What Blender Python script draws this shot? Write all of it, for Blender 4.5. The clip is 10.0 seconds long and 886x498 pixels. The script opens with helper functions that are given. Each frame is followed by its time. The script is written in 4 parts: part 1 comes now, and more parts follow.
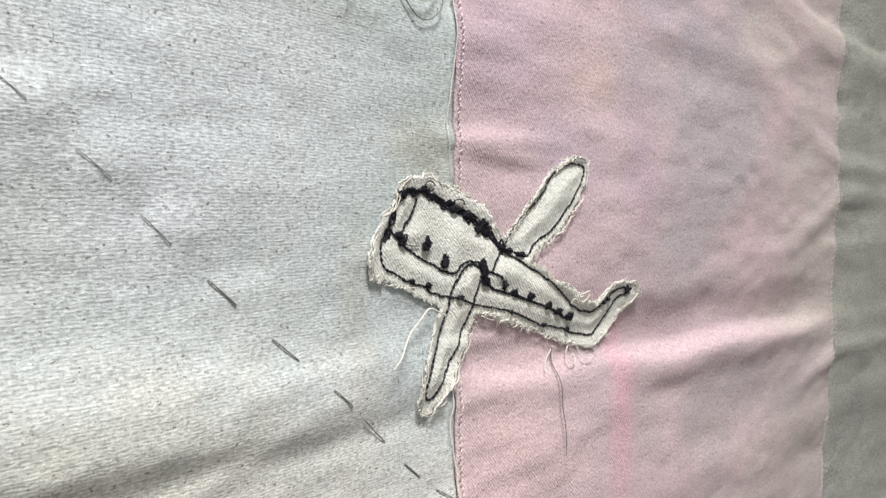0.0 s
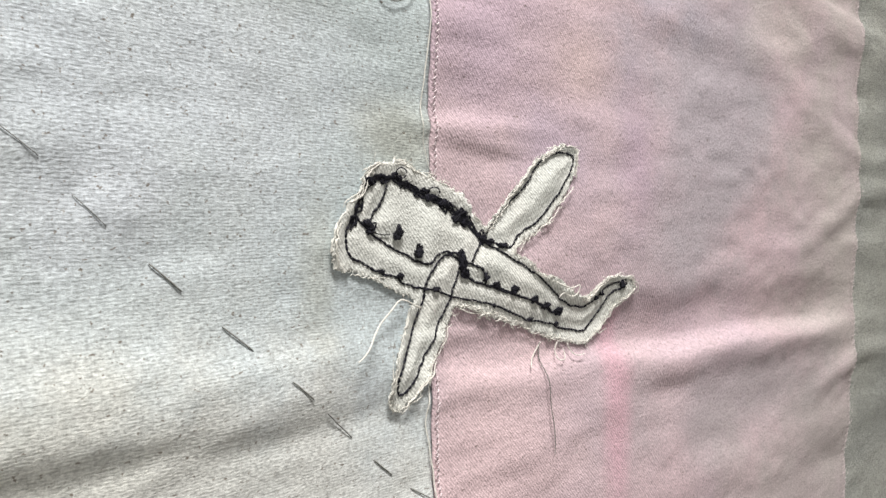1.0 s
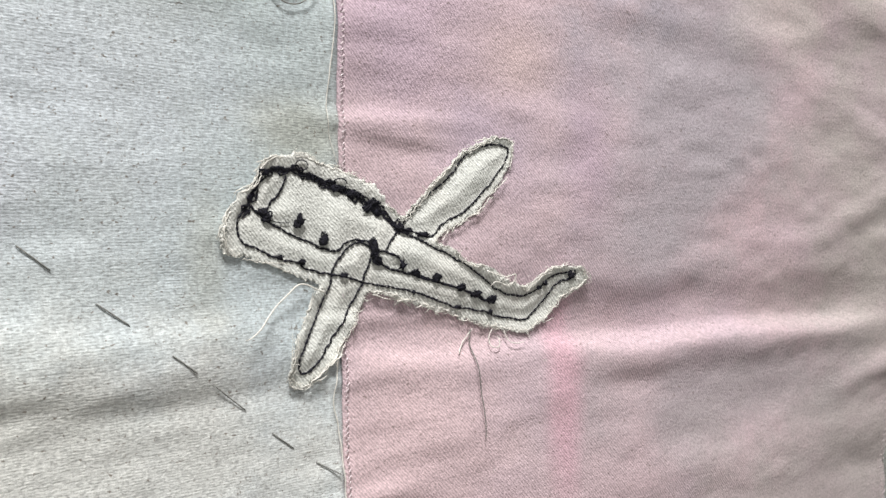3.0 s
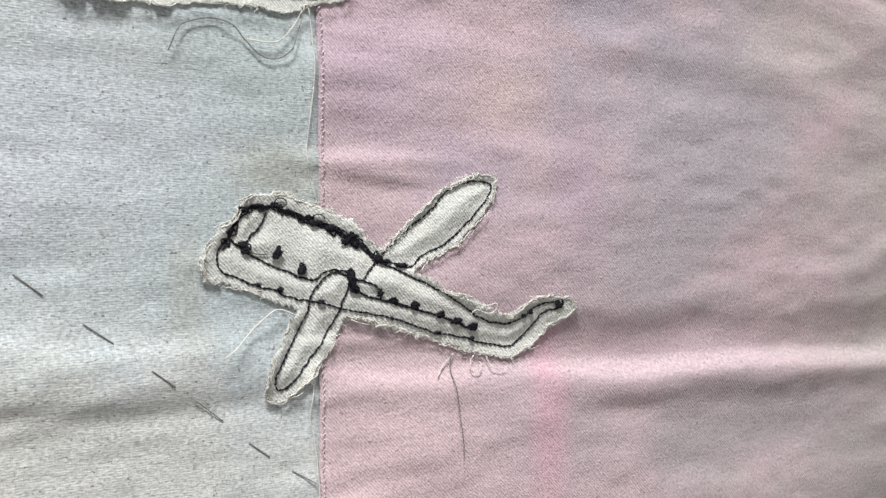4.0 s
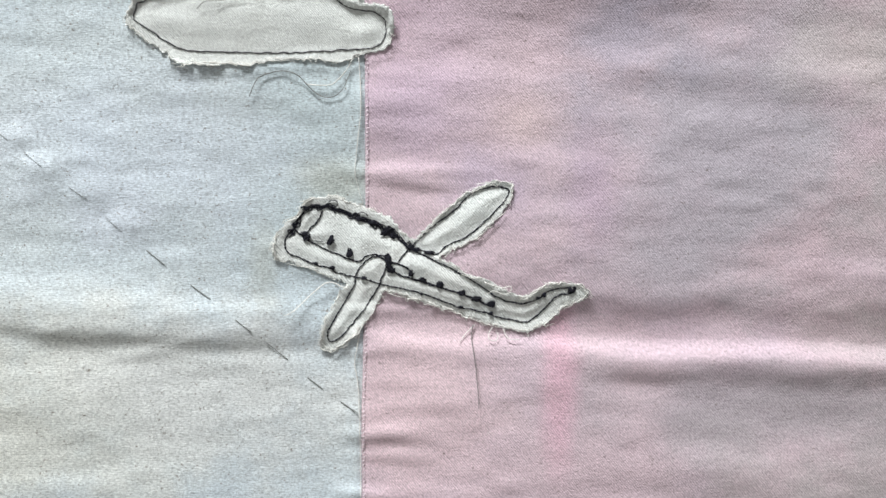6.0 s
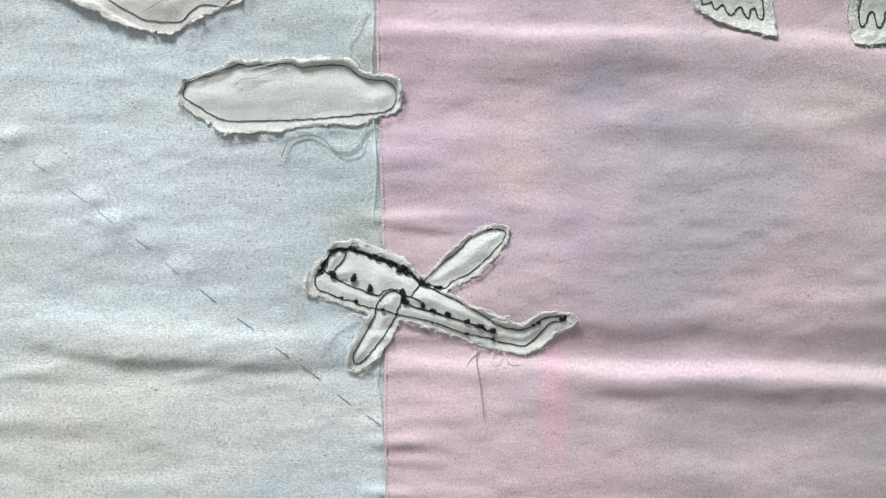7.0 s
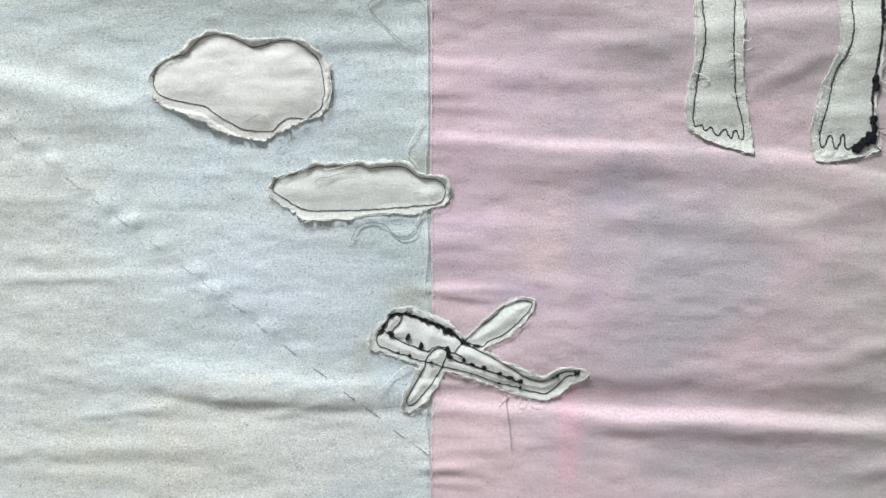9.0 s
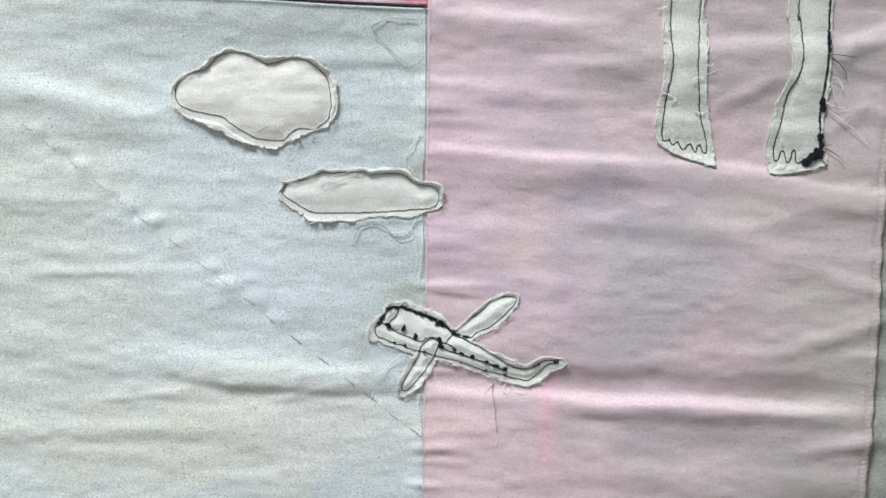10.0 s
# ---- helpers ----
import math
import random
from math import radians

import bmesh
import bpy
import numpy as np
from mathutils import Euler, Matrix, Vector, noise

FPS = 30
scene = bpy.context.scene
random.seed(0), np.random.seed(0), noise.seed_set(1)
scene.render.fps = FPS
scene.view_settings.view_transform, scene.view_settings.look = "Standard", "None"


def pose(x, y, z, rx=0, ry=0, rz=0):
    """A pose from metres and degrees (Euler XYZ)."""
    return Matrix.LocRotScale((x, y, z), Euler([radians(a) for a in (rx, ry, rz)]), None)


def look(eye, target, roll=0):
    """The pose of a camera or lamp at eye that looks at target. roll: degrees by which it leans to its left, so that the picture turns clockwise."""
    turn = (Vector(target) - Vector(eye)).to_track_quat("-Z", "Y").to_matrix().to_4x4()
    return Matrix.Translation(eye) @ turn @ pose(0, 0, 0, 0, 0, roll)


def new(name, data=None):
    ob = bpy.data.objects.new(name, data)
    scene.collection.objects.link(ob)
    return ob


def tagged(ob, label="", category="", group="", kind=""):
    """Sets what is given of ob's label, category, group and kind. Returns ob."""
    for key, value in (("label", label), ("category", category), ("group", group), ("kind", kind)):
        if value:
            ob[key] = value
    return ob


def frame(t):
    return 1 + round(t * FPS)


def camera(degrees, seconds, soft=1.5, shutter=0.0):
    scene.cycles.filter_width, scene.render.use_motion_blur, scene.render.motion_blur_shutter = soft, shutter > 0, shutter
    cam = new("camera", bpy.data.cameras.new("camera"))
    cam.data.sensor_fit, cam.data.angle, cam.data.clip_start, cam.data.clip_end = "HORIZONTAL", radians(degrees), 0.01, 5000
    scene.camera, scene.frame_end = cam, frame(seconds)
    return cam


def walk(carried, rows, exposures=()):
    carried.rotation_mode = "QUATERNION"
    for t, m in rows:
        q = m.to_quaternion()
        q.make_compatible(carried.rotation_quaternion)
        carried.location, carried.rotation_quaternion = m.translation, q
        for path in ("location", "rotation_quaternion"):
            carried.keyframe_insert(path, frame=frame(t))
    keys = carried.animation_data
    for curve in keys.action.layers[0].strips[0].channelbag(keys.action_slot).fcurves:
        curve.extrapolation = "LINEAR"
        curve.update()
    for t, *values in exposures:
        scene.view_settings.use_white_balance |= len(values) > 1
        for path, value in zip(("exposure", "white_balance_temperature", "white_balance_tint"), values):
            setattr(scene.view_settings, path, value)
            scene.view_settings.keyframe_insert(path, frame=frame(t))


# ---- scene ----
cam = camera(50.77, 10.0, 1.6)
PATH = [
    (0, (-0.2768, -0.21645, -0.00442), (1.26884, 1.0492, -0.09988), 0.68),
    (0.5, (-0.26365, -0.22169, -0.00756), (1.26196, 1.0682, -0.10093), 0.41),
    (1, (-0.2515, -0.22755, -0.0121), (1.23611, 1.10714, -0.0872), 0.43),
    (1.5, (-0.2329, -0.24037, -0.01975), (1.19856, 1.1552, -0.07741), 0.60),
    (2, (-0.21899, -0.25744, -0.02197), (1.16444, 1.18604, -0.07191), 0.44),
    (2.5, (-0.20784, -0.27876, -0.02118), (1.11891, 1.21654, -0.08271), 0.18),
    (4, (-0.14031, -0.3726, -0.00774), (0.8004, 1.39179, -0.05237), 0.65),
    (4.5, (-0.10817, -0.41168, -0.00312), (0.64851, 1.43944, -0.03125), 1.26),
    (5, (-0.07586, -0.45151, 0.00942), (0.4789, 1.46928, -0.04369), 1.59),
    (5.5, (-0.03782, -0.48865, 0.01114), (0.30195, 1.47997, -0.0843), 1.82),
    (5.7, (-0.01712, -0.50313, 0.0095), (0.22737, 1.47903, -0.0966), 1.74),
    (6.8, (0.06501, -0.59217, 0.04585), (-0.0072, 1.3973, -0.14601), 0.22),
    (7, (0.06521, -0.60559, 0.05946), (-0.01439, 1.38352, -0.13313), -0.06),
    (7.5, (0.06455, -0.62836, 0.10121), (-0.03918, 1.35404, -0.14231), -0.43),
    (8, (0.05139, -0.66097, 0.12807), (-0.06237, 1.31968, -0.12503), 1.18),
    (8.5, (0.04199, -0.70209, 0.14397), (-0.03101, 1.27962, -0.11586), 0.98),
    (9, (0.03458, -0.74018, 0.15353), (-0.03258, 1.24101, -0.11173), 0.73),
    (9.5, (0.02505, -0.77901, 0.15961), (0.004, 1.20436, -0.09694), 1.20),
    (10, (0.01592, -0.81944, 0.15783), (0.01422, 1.16478, -0.09287), 1.51),
]
# the clip's camera cools its picture as it draws back
EXPOSURES = [(0, -0.28, 6740, 11), (2.5, -0.29, 6640, 11), (4.5, -0.36, 6380, 11), (5.5, -0.24, 6200, 9.5), (7.5, -0.22, 6160, 8), (10, -0.22, 6150, 7)]
walk(cam, [(t, look(eye, target, roll)) for t, eye, target, roll in PATH], EXPOSURES)

# ---- world, light ----
world = bpy.data.worlds.new("world")
scene.world = world
world.use_nodes = True
wn = world.node_tree.nodes
sky = wn.new("ShaderNodeTexSky")
sky.sky_type, sky.sun_disc = "NISHITA", False
sky.sun_elevation, sky.sun_rotation = radians(60), radians(200)
world.node_tree.links.new(sky.outputs[0], wn["Background"].inputs[0])
wn["Background"].inputs[1].default_value = 0.1

# daylight falling through the roof light of the room
LIGHT_X, LIGHT_Y, LIGHT_Z = -0.9, -1.3, 2.76
sky_lamp = bpy.data.lights.new("roof_light_daylight", "AREA")
sky_lamp.shape, sky_lamp.size, sky_lamp.size_y = "RECTANGLE", 1.0, 0.7
sky_lamp.energy, sky_lamp.color = 235, (1.0, 0.985, 0.96)
new("roof_light_daylight", sky_lamp).matrix_world = pose(LIGHT_X, LIGHT_Y, LIGHT_Z)

# ---- materials ----


def material(name, rough=0.9):
    m = bpy.data.materials.new(name)
    m.use_nodes = True
    b = m.node_tree.nodes["Principled BSDF"]
    b.inputs["Roughness"].default_value = rough
    b.inputs["Specular IOR Level"].default_value = 0.25
    return m, m.node_tree, b


class Graph:
    """Short hands for node trees."""

    def __init__(self, tree):
        self.t = tree

    def put(self, sock, value):
        if hasattr(value, "links"):
            self.t.links.new(value, sock)
        elif value is not None:
            sock.default_value = value

    def math(self, op, a, b=None, c=None, clamp=False):
        n = self.t.nodes.new("ShaderNodeMath")
        n.operation, n.use_clamp = op, clamp
        for s, v in zip(n.inputs, (a, b, c)):
            self.put(s, v)
        return n.outputs[0]

    def vec(self, op, a, b=None):
        n = self.t.nodes.new("ShaderNodeVectorMath")
        n.operation = op
        self.put(n.inputs[0], a)
        self.put(n.inputs[1], b)
        return n.outputs["Value"] if op in ("DOT_PRODUCT", "LENGTH") else n.outputs[0]

    def coords(self):
        return self.t.nodes.new("ShaderNodeTexCoord").outputs["Object"]

    def noise(self, v, scale, detail=3.0, rough=0.55, distort=0.0):
        n = self.t.nodes.new("ShaderNodeTexNoise")
        self.put(n.inputs["Vector"], v)
        n.inputs["Scale"].default_value = scale
        n.inputs["Detail"].default_value = detail
        n.inputs["Roughness"].default_value = rough
        n.inputs["Distortion"].default_value = distort
        return n.outputs[0]

    def span(self, v, a, b, lo=0.0, hi=1.0, smooth=True):
        n = self.t.nodes.new("ShaderNodeMapRange")
        n.interpolation_type = "SMOOTHSTEP" if smooth else "LINEAR"
        self.put(n.inputs[0], v)
        for i, x in enumerate((a, b, lo, hi)):
            n.inputs[i + 1].default_value = x
        return n.outputs[0]

    def mix(self, fac, a, b, kind="MIX"):
        n = self.t.nodes.new("ShaderNodeMix")
        n.data_type, n.blend_type = "RGBA", kind
        self.put(n.inputs[0], fac)
        for s, v in ((n.inputs[6], a), (n.inputs[7], b)):
            self.put(s, (*v, 1) if isinstance(v, tuple) and len(v) == 3 else v)
        return n.outputs[2]

    def bump(self, height, strength, distance, normal=None):
        n = self.t.nodes.new("ShaderNodeBump")
        n.inputs["Strength"].default_value = strength
        n.inputs["Distance"].default_value = distance
        self.put(n.inputs["Height"], height)
        if normal is not None:
            self.put(n.inputs["Normal"], normal)
        return n.outputs[0]


def cloth(name, base, second, weave, pitch, blots=(), specks=0.6, streak=0.5, relief=0.9, dye=9.0):
    """Dyed cotton. blots: colour marks, some of them light or shade put into the colour, as (x, z, half width, half
    height, colour, strength) in metres.
    """
    m, tree, bsdf = material(name, 0.92)
    g = Graph(tree)
    p = g.coords()
    # dye: two soft scales; over it single colour marks, some standing for light or shade
    col = g.mix(g.span(g.noise(p, dye, 4, 0.6), 0.38, 0.64), base, second)
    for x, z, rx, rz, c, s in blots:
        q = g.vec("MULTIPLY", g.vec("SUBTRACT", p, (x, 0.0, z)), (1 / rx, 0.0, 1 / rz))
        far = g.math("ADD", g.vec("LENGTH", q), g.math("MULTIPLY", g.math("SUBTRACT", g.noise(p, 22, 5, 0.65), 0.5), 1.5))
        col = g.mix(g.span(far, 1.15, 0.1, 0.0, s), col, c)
    # weave
    wob = g.math("MULTIPLY", g.math("SUBTRACT", g.noise(p, 260, 3, 0.7), 0.5), 8.0)
    tau = 2 * math.pi / pitch
    if weave == "twill":
        along, across = (0.66, 0.0, -0.75), (0.75, 0.0, 0.66)
    else:
        along, across = (1.0, 0.0, 0.0), (0.0, 0.0, 1.0)
    uv = g.t.nodes.new("ShaderNodeCombineXYZ")
    g.put(uv.inputs[0], g.math("MULTIPLY", g.vec("DOT_PRODUCT", p, along), (0.8 if weave == "twill" else 0.5) / pitch))
    g.put(uv.inputs[1], g.math("MULTIPLY", g.vec("DOT_PRODUCT", p, across), 1.05 / pitch))
    ribs = g.noise(uv.outputs[0], 1.0, 1.0, 0.5)
    sine = g.math("SINE", g.math("ADD", g.vec("DOT_PRODUCT", p, tuple(c * tau for c in across)), wob))
    yarn = g.math("ADD", g.span(ribs, 0.3, 0.7, 0.0, 1.0, False), g.math("MULTIPLY", sine, 0.38 if weave == "twill" else 0.22))
    slub = g.noise(g.vec("MULTIPLY", p, (560.0, 300.0, 1500.0)), 1.0, 3, 0.7)
    slub2 = g.noise(g.vec("MULTIPLY", p, (1250.0, 300.0, 330.0)), 1.0, 3, 0.7)
    grain = g.noise(p, 1400, 2, 0.7)
    h = g.math("ADD", g.math("MULTIPLY", g.math("SUBTRACT", yarn, 0.5), 0.62 if weave == "twill" else 0.5), g.math("ADD", g.math("MULTIPLY", g.math("SUBTRACT", slub, 0.5), 2.2 * streak), g.math("MULTIPLY", g.math("SUBTRACT", slub2, 0.5), 1.1 * streak)))
    tone = g.math("ADD", g.span(h, -0.45, 0.45, *((0.68, 1.16) if weave == "twill" else (0.61, 1.21)), False), g.span(grain, 0.25, 0.75, *((-0.06, 0.06) if weave == "twill" else (-0.13, 0.13)), False))
    mottle = g.noise(g.vec("MULTIPLY", p, (110.0, 100.0, 430.0)), 1.0, 4, 0.7)
    tone = g.math("ADD", tone, g.span(mottle, 0.3, 0.7, -0.075, 0.075, False))
    comb = g.t.nodes.new("ShaderNodeCombineXYZ")
    col = g.mix(1.0, col, comb.outputs[0], "MULTIPLY")
    for s in comb.inputs:
        g.put(s, tone)
    # seed flecks in unbleached cotton and pale lint
    fleck = g.span(g.noise(g.vec("MULTIPLY", p, (1.0, 1.0, 1.5)), 480, 2, 0.6), 0.665, 0.70, 0.0, specks)
    col = g.mix(fleck, col, (0.16, 0.13, 0.10))
    lint = g.span(g.noise(g.vec("ADD", p, (3.1, 1.0, 2.0)), 520, 2, 0.6), 0.69, 0.74, 0.0, 0.25)
    col = g.mix(lint, col, (0.86, 0.85, 0.82))
    g.put(bsdf.inputs["Base Color"], col)
    bsdf.inputs["Sheen Weight"].default_value = 0.0
    b1 = g.bump(g.math("ADD", h, g.math("MULTIPLY", grain, 0.5)), relief, 0.0003)
    b2 = g.bump(g.noise(g.vec("MULTIPLY", p, (0.5, 1.0, 1.0)), 120, 4, 0.6), 0.35, 0.0012, b1)
    g.put(bsdf.inputs["Normal"], b2)
    return m


def yarn_material(name, colour, second, rough=0.7, sheen=0.1):
    m, tree, bsdf = material(name, rough)
    g = Graph(tree)
    p = g.coords()
    g.put(bsdf.inputs["Base Color"], g.mix(g.span(g.noise(p, 900, 3), 0.35, 0.65), colour, second))
    g.put(bsdf.inputs["Normal"], g.bump(g.noise(p, 2600, 2), 0.5, 0.0002))
    bsdf.inputs["Sheen Weight"].default_value = sheen
    return m


PINK = (0.645, 0.505, 0.545)
BLUE_GROUND = (
    (-0.32, 0.02, 0.14, 0.20, (0.64, 0.655, 0.625), 0.7),
    (-0.22, -0.13, 0.22, 0.06, (0.675, 0.68, 0.615), 0.9),
    (-0.03, 0.05, 0.05, 0.16, (0.50, 0.585, 0.60), 0.6),
    (-0.13, -0.005, 0.03, 0.028, (0.68, 0.73, 0.78), 0.9),
    (-0.12, 0.025, 0.11, 0.055, (0.675, 0.735, 0.80), 0.75),
    (-0.07, -0.075, 0.10, 0.015, (0.55, 0.575, 0.63), 0.4),
    # shade towards the top edge, put into the colour
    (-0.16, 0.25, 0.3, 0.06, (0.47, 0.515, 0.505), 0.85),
)
BLUE_MARKS = (
    (-0.13, -0.09, 0.14, 0.05, (0.70, 0.70, 0.64), 0.75),
    (-0.38, 0.10, 0.15, 0.3, (0.60, 0.63, 0.595), 0.8),
    # paler low by the seam: the stronger light there, painted in
    (-0.07, -0.11, 0.12, 0.06, (0.73, 0.75, 0.74), 0.8),
    (-0.015, 0.015, 0.03, 0.018, (0.46, 0.475, 0.41), 0.6),
    (-0.005, 0.122, 0.02, 0.018, (0.47, 0.475, 0.41), 0.6),
    (-0.055, -0.03, 0.012, 0.03, (0.50, 0.52, 0.47), 0.5),
)
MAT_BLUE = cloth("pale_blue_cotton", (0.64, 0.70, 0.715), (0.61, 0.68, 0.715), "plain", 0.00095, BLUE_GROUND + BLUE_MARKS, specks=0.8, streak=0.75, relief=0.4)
PINK_GROUND = (
    # greyish beige dye, darkened further for light falling off to the right
    (0.46, -0.02, 0.24, 0.6, (0.505, 0.465, 0.45), 1.0),
    (0.20, 0.05, 0.10, 0.11, (0.48, 0.445, 0.49), 0.85),
    (0.18, -0.02, 0.07, 0.05, (0.50, 0.46, 0.50), 0.6),
    (0.14, 0.10, 0.035, 0.05, (0.44, 0.41, 0.49), 0.6),
    (0.07, 0.015, 0.035, 0.03, (0.49, 0.41, 0.52), 0.65),
    (0.10, 0.20, 0.06, 0.05, (0.57, 0.44, 0.52), 0.6),
    # shade under the low fold, painted as a dark band
    (0.24, -0.110, 0.16, 0.040, (0.445, 0.40, 0.43), 0.8),
    (0.025, 0.055, 0.040, 0.040, (0.55, 0.435, 0.545), 0.6),
    (0.157, 0.118, 0.030, 0.018, (0.42, 0.38, 0.45), 0.7),
    (0.115, 0.165, 0.030, 0.030, (0.46, 0.40, 0.48), 0.55),
    (0.175, 0.210, 0.030, 0.040, (0.43, 0.385, 0.43), 0.6),
    (0.062, 0.180, 0.025, 0.030, (0.52, 0.42, 0.52), 0.5),
    (0.130, 0.012, 0.022, 0.045, (0.53, 0.405, 0.51), 0.6),
    (0.180, 0.085, 0.020, 0.020, (0.42, 0.39, 0.45), 0.6),
)
PINK_MARKS = (
    (0.03, 0.14, 0.05, 0.10, (0.655, 0.495, 0.585), 0.6),
    (0.113, -0.10, 0.013, 0.065, (0.75, 0.44, 0.535), 0.6),
    # warmer pink, lightened to stand in for more light low down
    (0.03, -0.11, 0.08, 0.07, (0.74, 0.57, 0.60), 0.8),
    # greyer dye at top right, with the upper shade coloured in too
    (0.28, 0.25, 0.26, 0.13, (0.47, 0.42, 0.43), 0.75),
    # darker and greyer in the lower right
    (0.32, -0.17, 0.18, 0.09, (0.48, 0.435, 0.435), 0.6),
    (0.27, 0.09, 0.05, 0.03, (0.66, 0.585, 0.57), 0.6),
    (0.09, 0.05, 0.02, 0.02, (0.70, 0.55, 0.55), 0.7),
)
MAT_PINK = cloth("dyed_pink_cotton", PINK, (0.605, 0.485, 0.54), "twill", 0.00115, PINK_GROUND + PINK_MARKS, specks=0.6, streak=0.4, relief=0.5)
MAT_GREY = cloth("grey_green_cotton", (0.39, 0.40, 0.37), (0.34, 0.355, 0.335), "plain", 0.0011, (), specks=0.4, streak=1.0)
MAT_RED = cloth("magenta_cotton", (0.36, 0.03, 0.10), (0.5, 0.12, 0.2), "plain", 0.0009, ((-0.05, 0.267, 0.06, 0.0025, (0.80, 0.68, 0.72), 0.9), (-0.2, 0.28, 0.1, 0.02, (0.03, 0.03, 0.05), 0.9)), specks=0.2)
MAT_PATCH = cloth("unbleached_twill", (0.79, 0.80, 0.765), (0.73, 0.755, 0.725), "twill", 0.00115, (), specks=0.3, streak=0.3, relief=0.9, dye=26)
MAT_CLOUD = cloth("white_cotton_drill", (0.76, 0.755, 0.72), (0.72, 0.72, 0.69), "twill", 0.001, (), specks=0.2, streak=0.22, relief=0.6, dye=20)
MAT_CLOUD_PALE = cloth("greenish_cotton_drill", (0.74, 0.76, 0.725), (0.71, 0.73, 0.70), "twill", 0.001, (), specks=0.2, streak=0.22, relief=0.6, dye=20)
MAT_STRIP = cloth("pale_green_cotton", (0.645, 0.66, 0.615), (0.60, 0.625, 0.585), "plain", 0.0008, (), specks=0.2, streak=0.3, dye=20)
MAT_BLACK = yarn_material("black_thread", (0.006, 0.006, 0.009), (0.016, 0.016, 0.026), 0.75, 0.0)
MAT_BINDING = yarn_material("black_binding", (0.012, 0.012, 0.016), (0.03, 0.028, 0.035), 0.8)
MAT_BASTING = yarn_material("basting_thread", (0.16, 0.16, 0.15), (0.23, 0.23, 0.22), 0.8, 0.0)
MAT_GREY_THREAD = yarn_material("grey_thread", (0.15, 0.15, 0.14), (0.25, 0.25, 0.235))
MAT_DARK_THREAD = yarn_material("charcoal_thread", (0.04, 0.04, 0.045), (0.08, 0.08, 0.085))
MAT_WHITE_THREAD = yarn_material("white_thread", (0.82, 0.81, 0.76), (0.70, 0.69, 0.64))
MAT_PINK_THREAD = yarn_material("pale_pink_thread", (0.78, 0.69, 0.715), (0.70, 0.61, 0.645))


def plain_paint(name, colour):
    m, tree, bsdf = material(name, 0.85)
    g = Graph(tree)
    p = g.coords()
    g.put(bsdf.inputs["Base Color"], g.mix(g.span(g.noise(p, 2.2, 4), 0.3, 0.7), colour, tuple(c * 0.93 for c in colour)))
    g.put(bsdf.inputs["Normal"], g.bump(g.noise(p, 220, 3), 0.15, 0.002))
    return m


MAT_WALL = plain_paint("wall_paint", (0.4, 0.395, 0.385))
MAT_FLOOR = plain_paint("grey_floor", (0.25, 0.245, 0.235))

# ---- room that closes the place ----
ROOM_X, ROOM_Y, FLOOR_Z, CEIL_Z, WALL_Y = 2.6, -4.0, -1.35, 2.8, 0.03


def box_mesh(bm, lo, hi):
    r = bmesh.ops.create_cube(bm, size=1)
    for v in r["verts"]:
        v.co = Vector([lo[i] + (v.co[i] + 0.5) * (hi[i] - lo[i]) for i in range(3)])


def setting(name, boxes, mat, label):
    bm = bmesh.new()
    for lo, hi in boxes:
        box_mesh(bm, lo, hi)
    me = bpy.data.meshes.new(name)
    bm.to_mesh(me)
    bm.free()
    me.materials.append(mat)
    return tagged(new(name, me), label, name.split("_")[0], kind="structure")


setting("wall_north", [((-ROOM_X, WALL_Y, FLOOR_Z), (ROOM_X, WALL_Y + 0.15, CEIL_Z))], MAT_WALL, "plain pale grey painted wall behind the cloth")
setting("wall_south", [((-ROOM_X, ROOM_Y - 0.15, FLOOR_Z), (ROOM_X, ROOM_Y, CEIL_Z))], MAT_WALL, "plain pale grey painted wall of the room")
setting("wall_west", [((-ROOM_X - 0.15, ROOM_Y - 0.15, FLOOR_Z), (-ROOM_X, WALL_Y + 0.15, CEIL_Z))], MAT_WALL, "plain pale grey painted side wall of the room")
setting("wall_east", [((ROOM_X, ROOM_Y - 0.15, FLOOR_Z), (ROOM_X + 0.15, WALL_Y + 0.15, CEIL_Z))], MAT_WALL, "plain pale grey painted side wall of the room")
setting("floor", [((-ROOM_X - 0.15, ROOM_Y - 0.15, FLOOR_Z - 0.1), (ROOM_X + 0.15, WALL_Y + 0.15, FLOOR_Z))], MAT_FLOOR, "plain grey floor of the room")
LX0, LX1, LY0, LY1 = LIGHT_X - 0.55, LIGHT_X + 0.55, LIGHT_Y - 0.4, LIGHT_Y + 0.4
setting("ceiling", [
    ((-ROOM_X - 0.15, ROOM_Y - 0.15, CEIL_Z), (LX0, WALL_Y + 0.15, CEIL_Z + 0.12)),
    ((LX1, ROOM_Y - 0.15, CEIL_Z), (ROOM_X + 0.15, WALL_Y + 0.15, CEIL_Z + 0.12)),
    ((LX0, ROOM_Y - 0.15, CEIL_Z), (LX1, LY0, CEIL_Z + 0.12)),
    ((LX0, LY1, CEIL_Z), (LX1, WALL_Y + 0.15, CEIL_Z + 0.12)),
], MAT_WALL, "plain white ceiling with an open roof light")

# ---- shape of the hanging cloth: metres out from the plane y = 0 ----
rng = np.random.default_rng(7)
lattice = rng.random((64, 64))


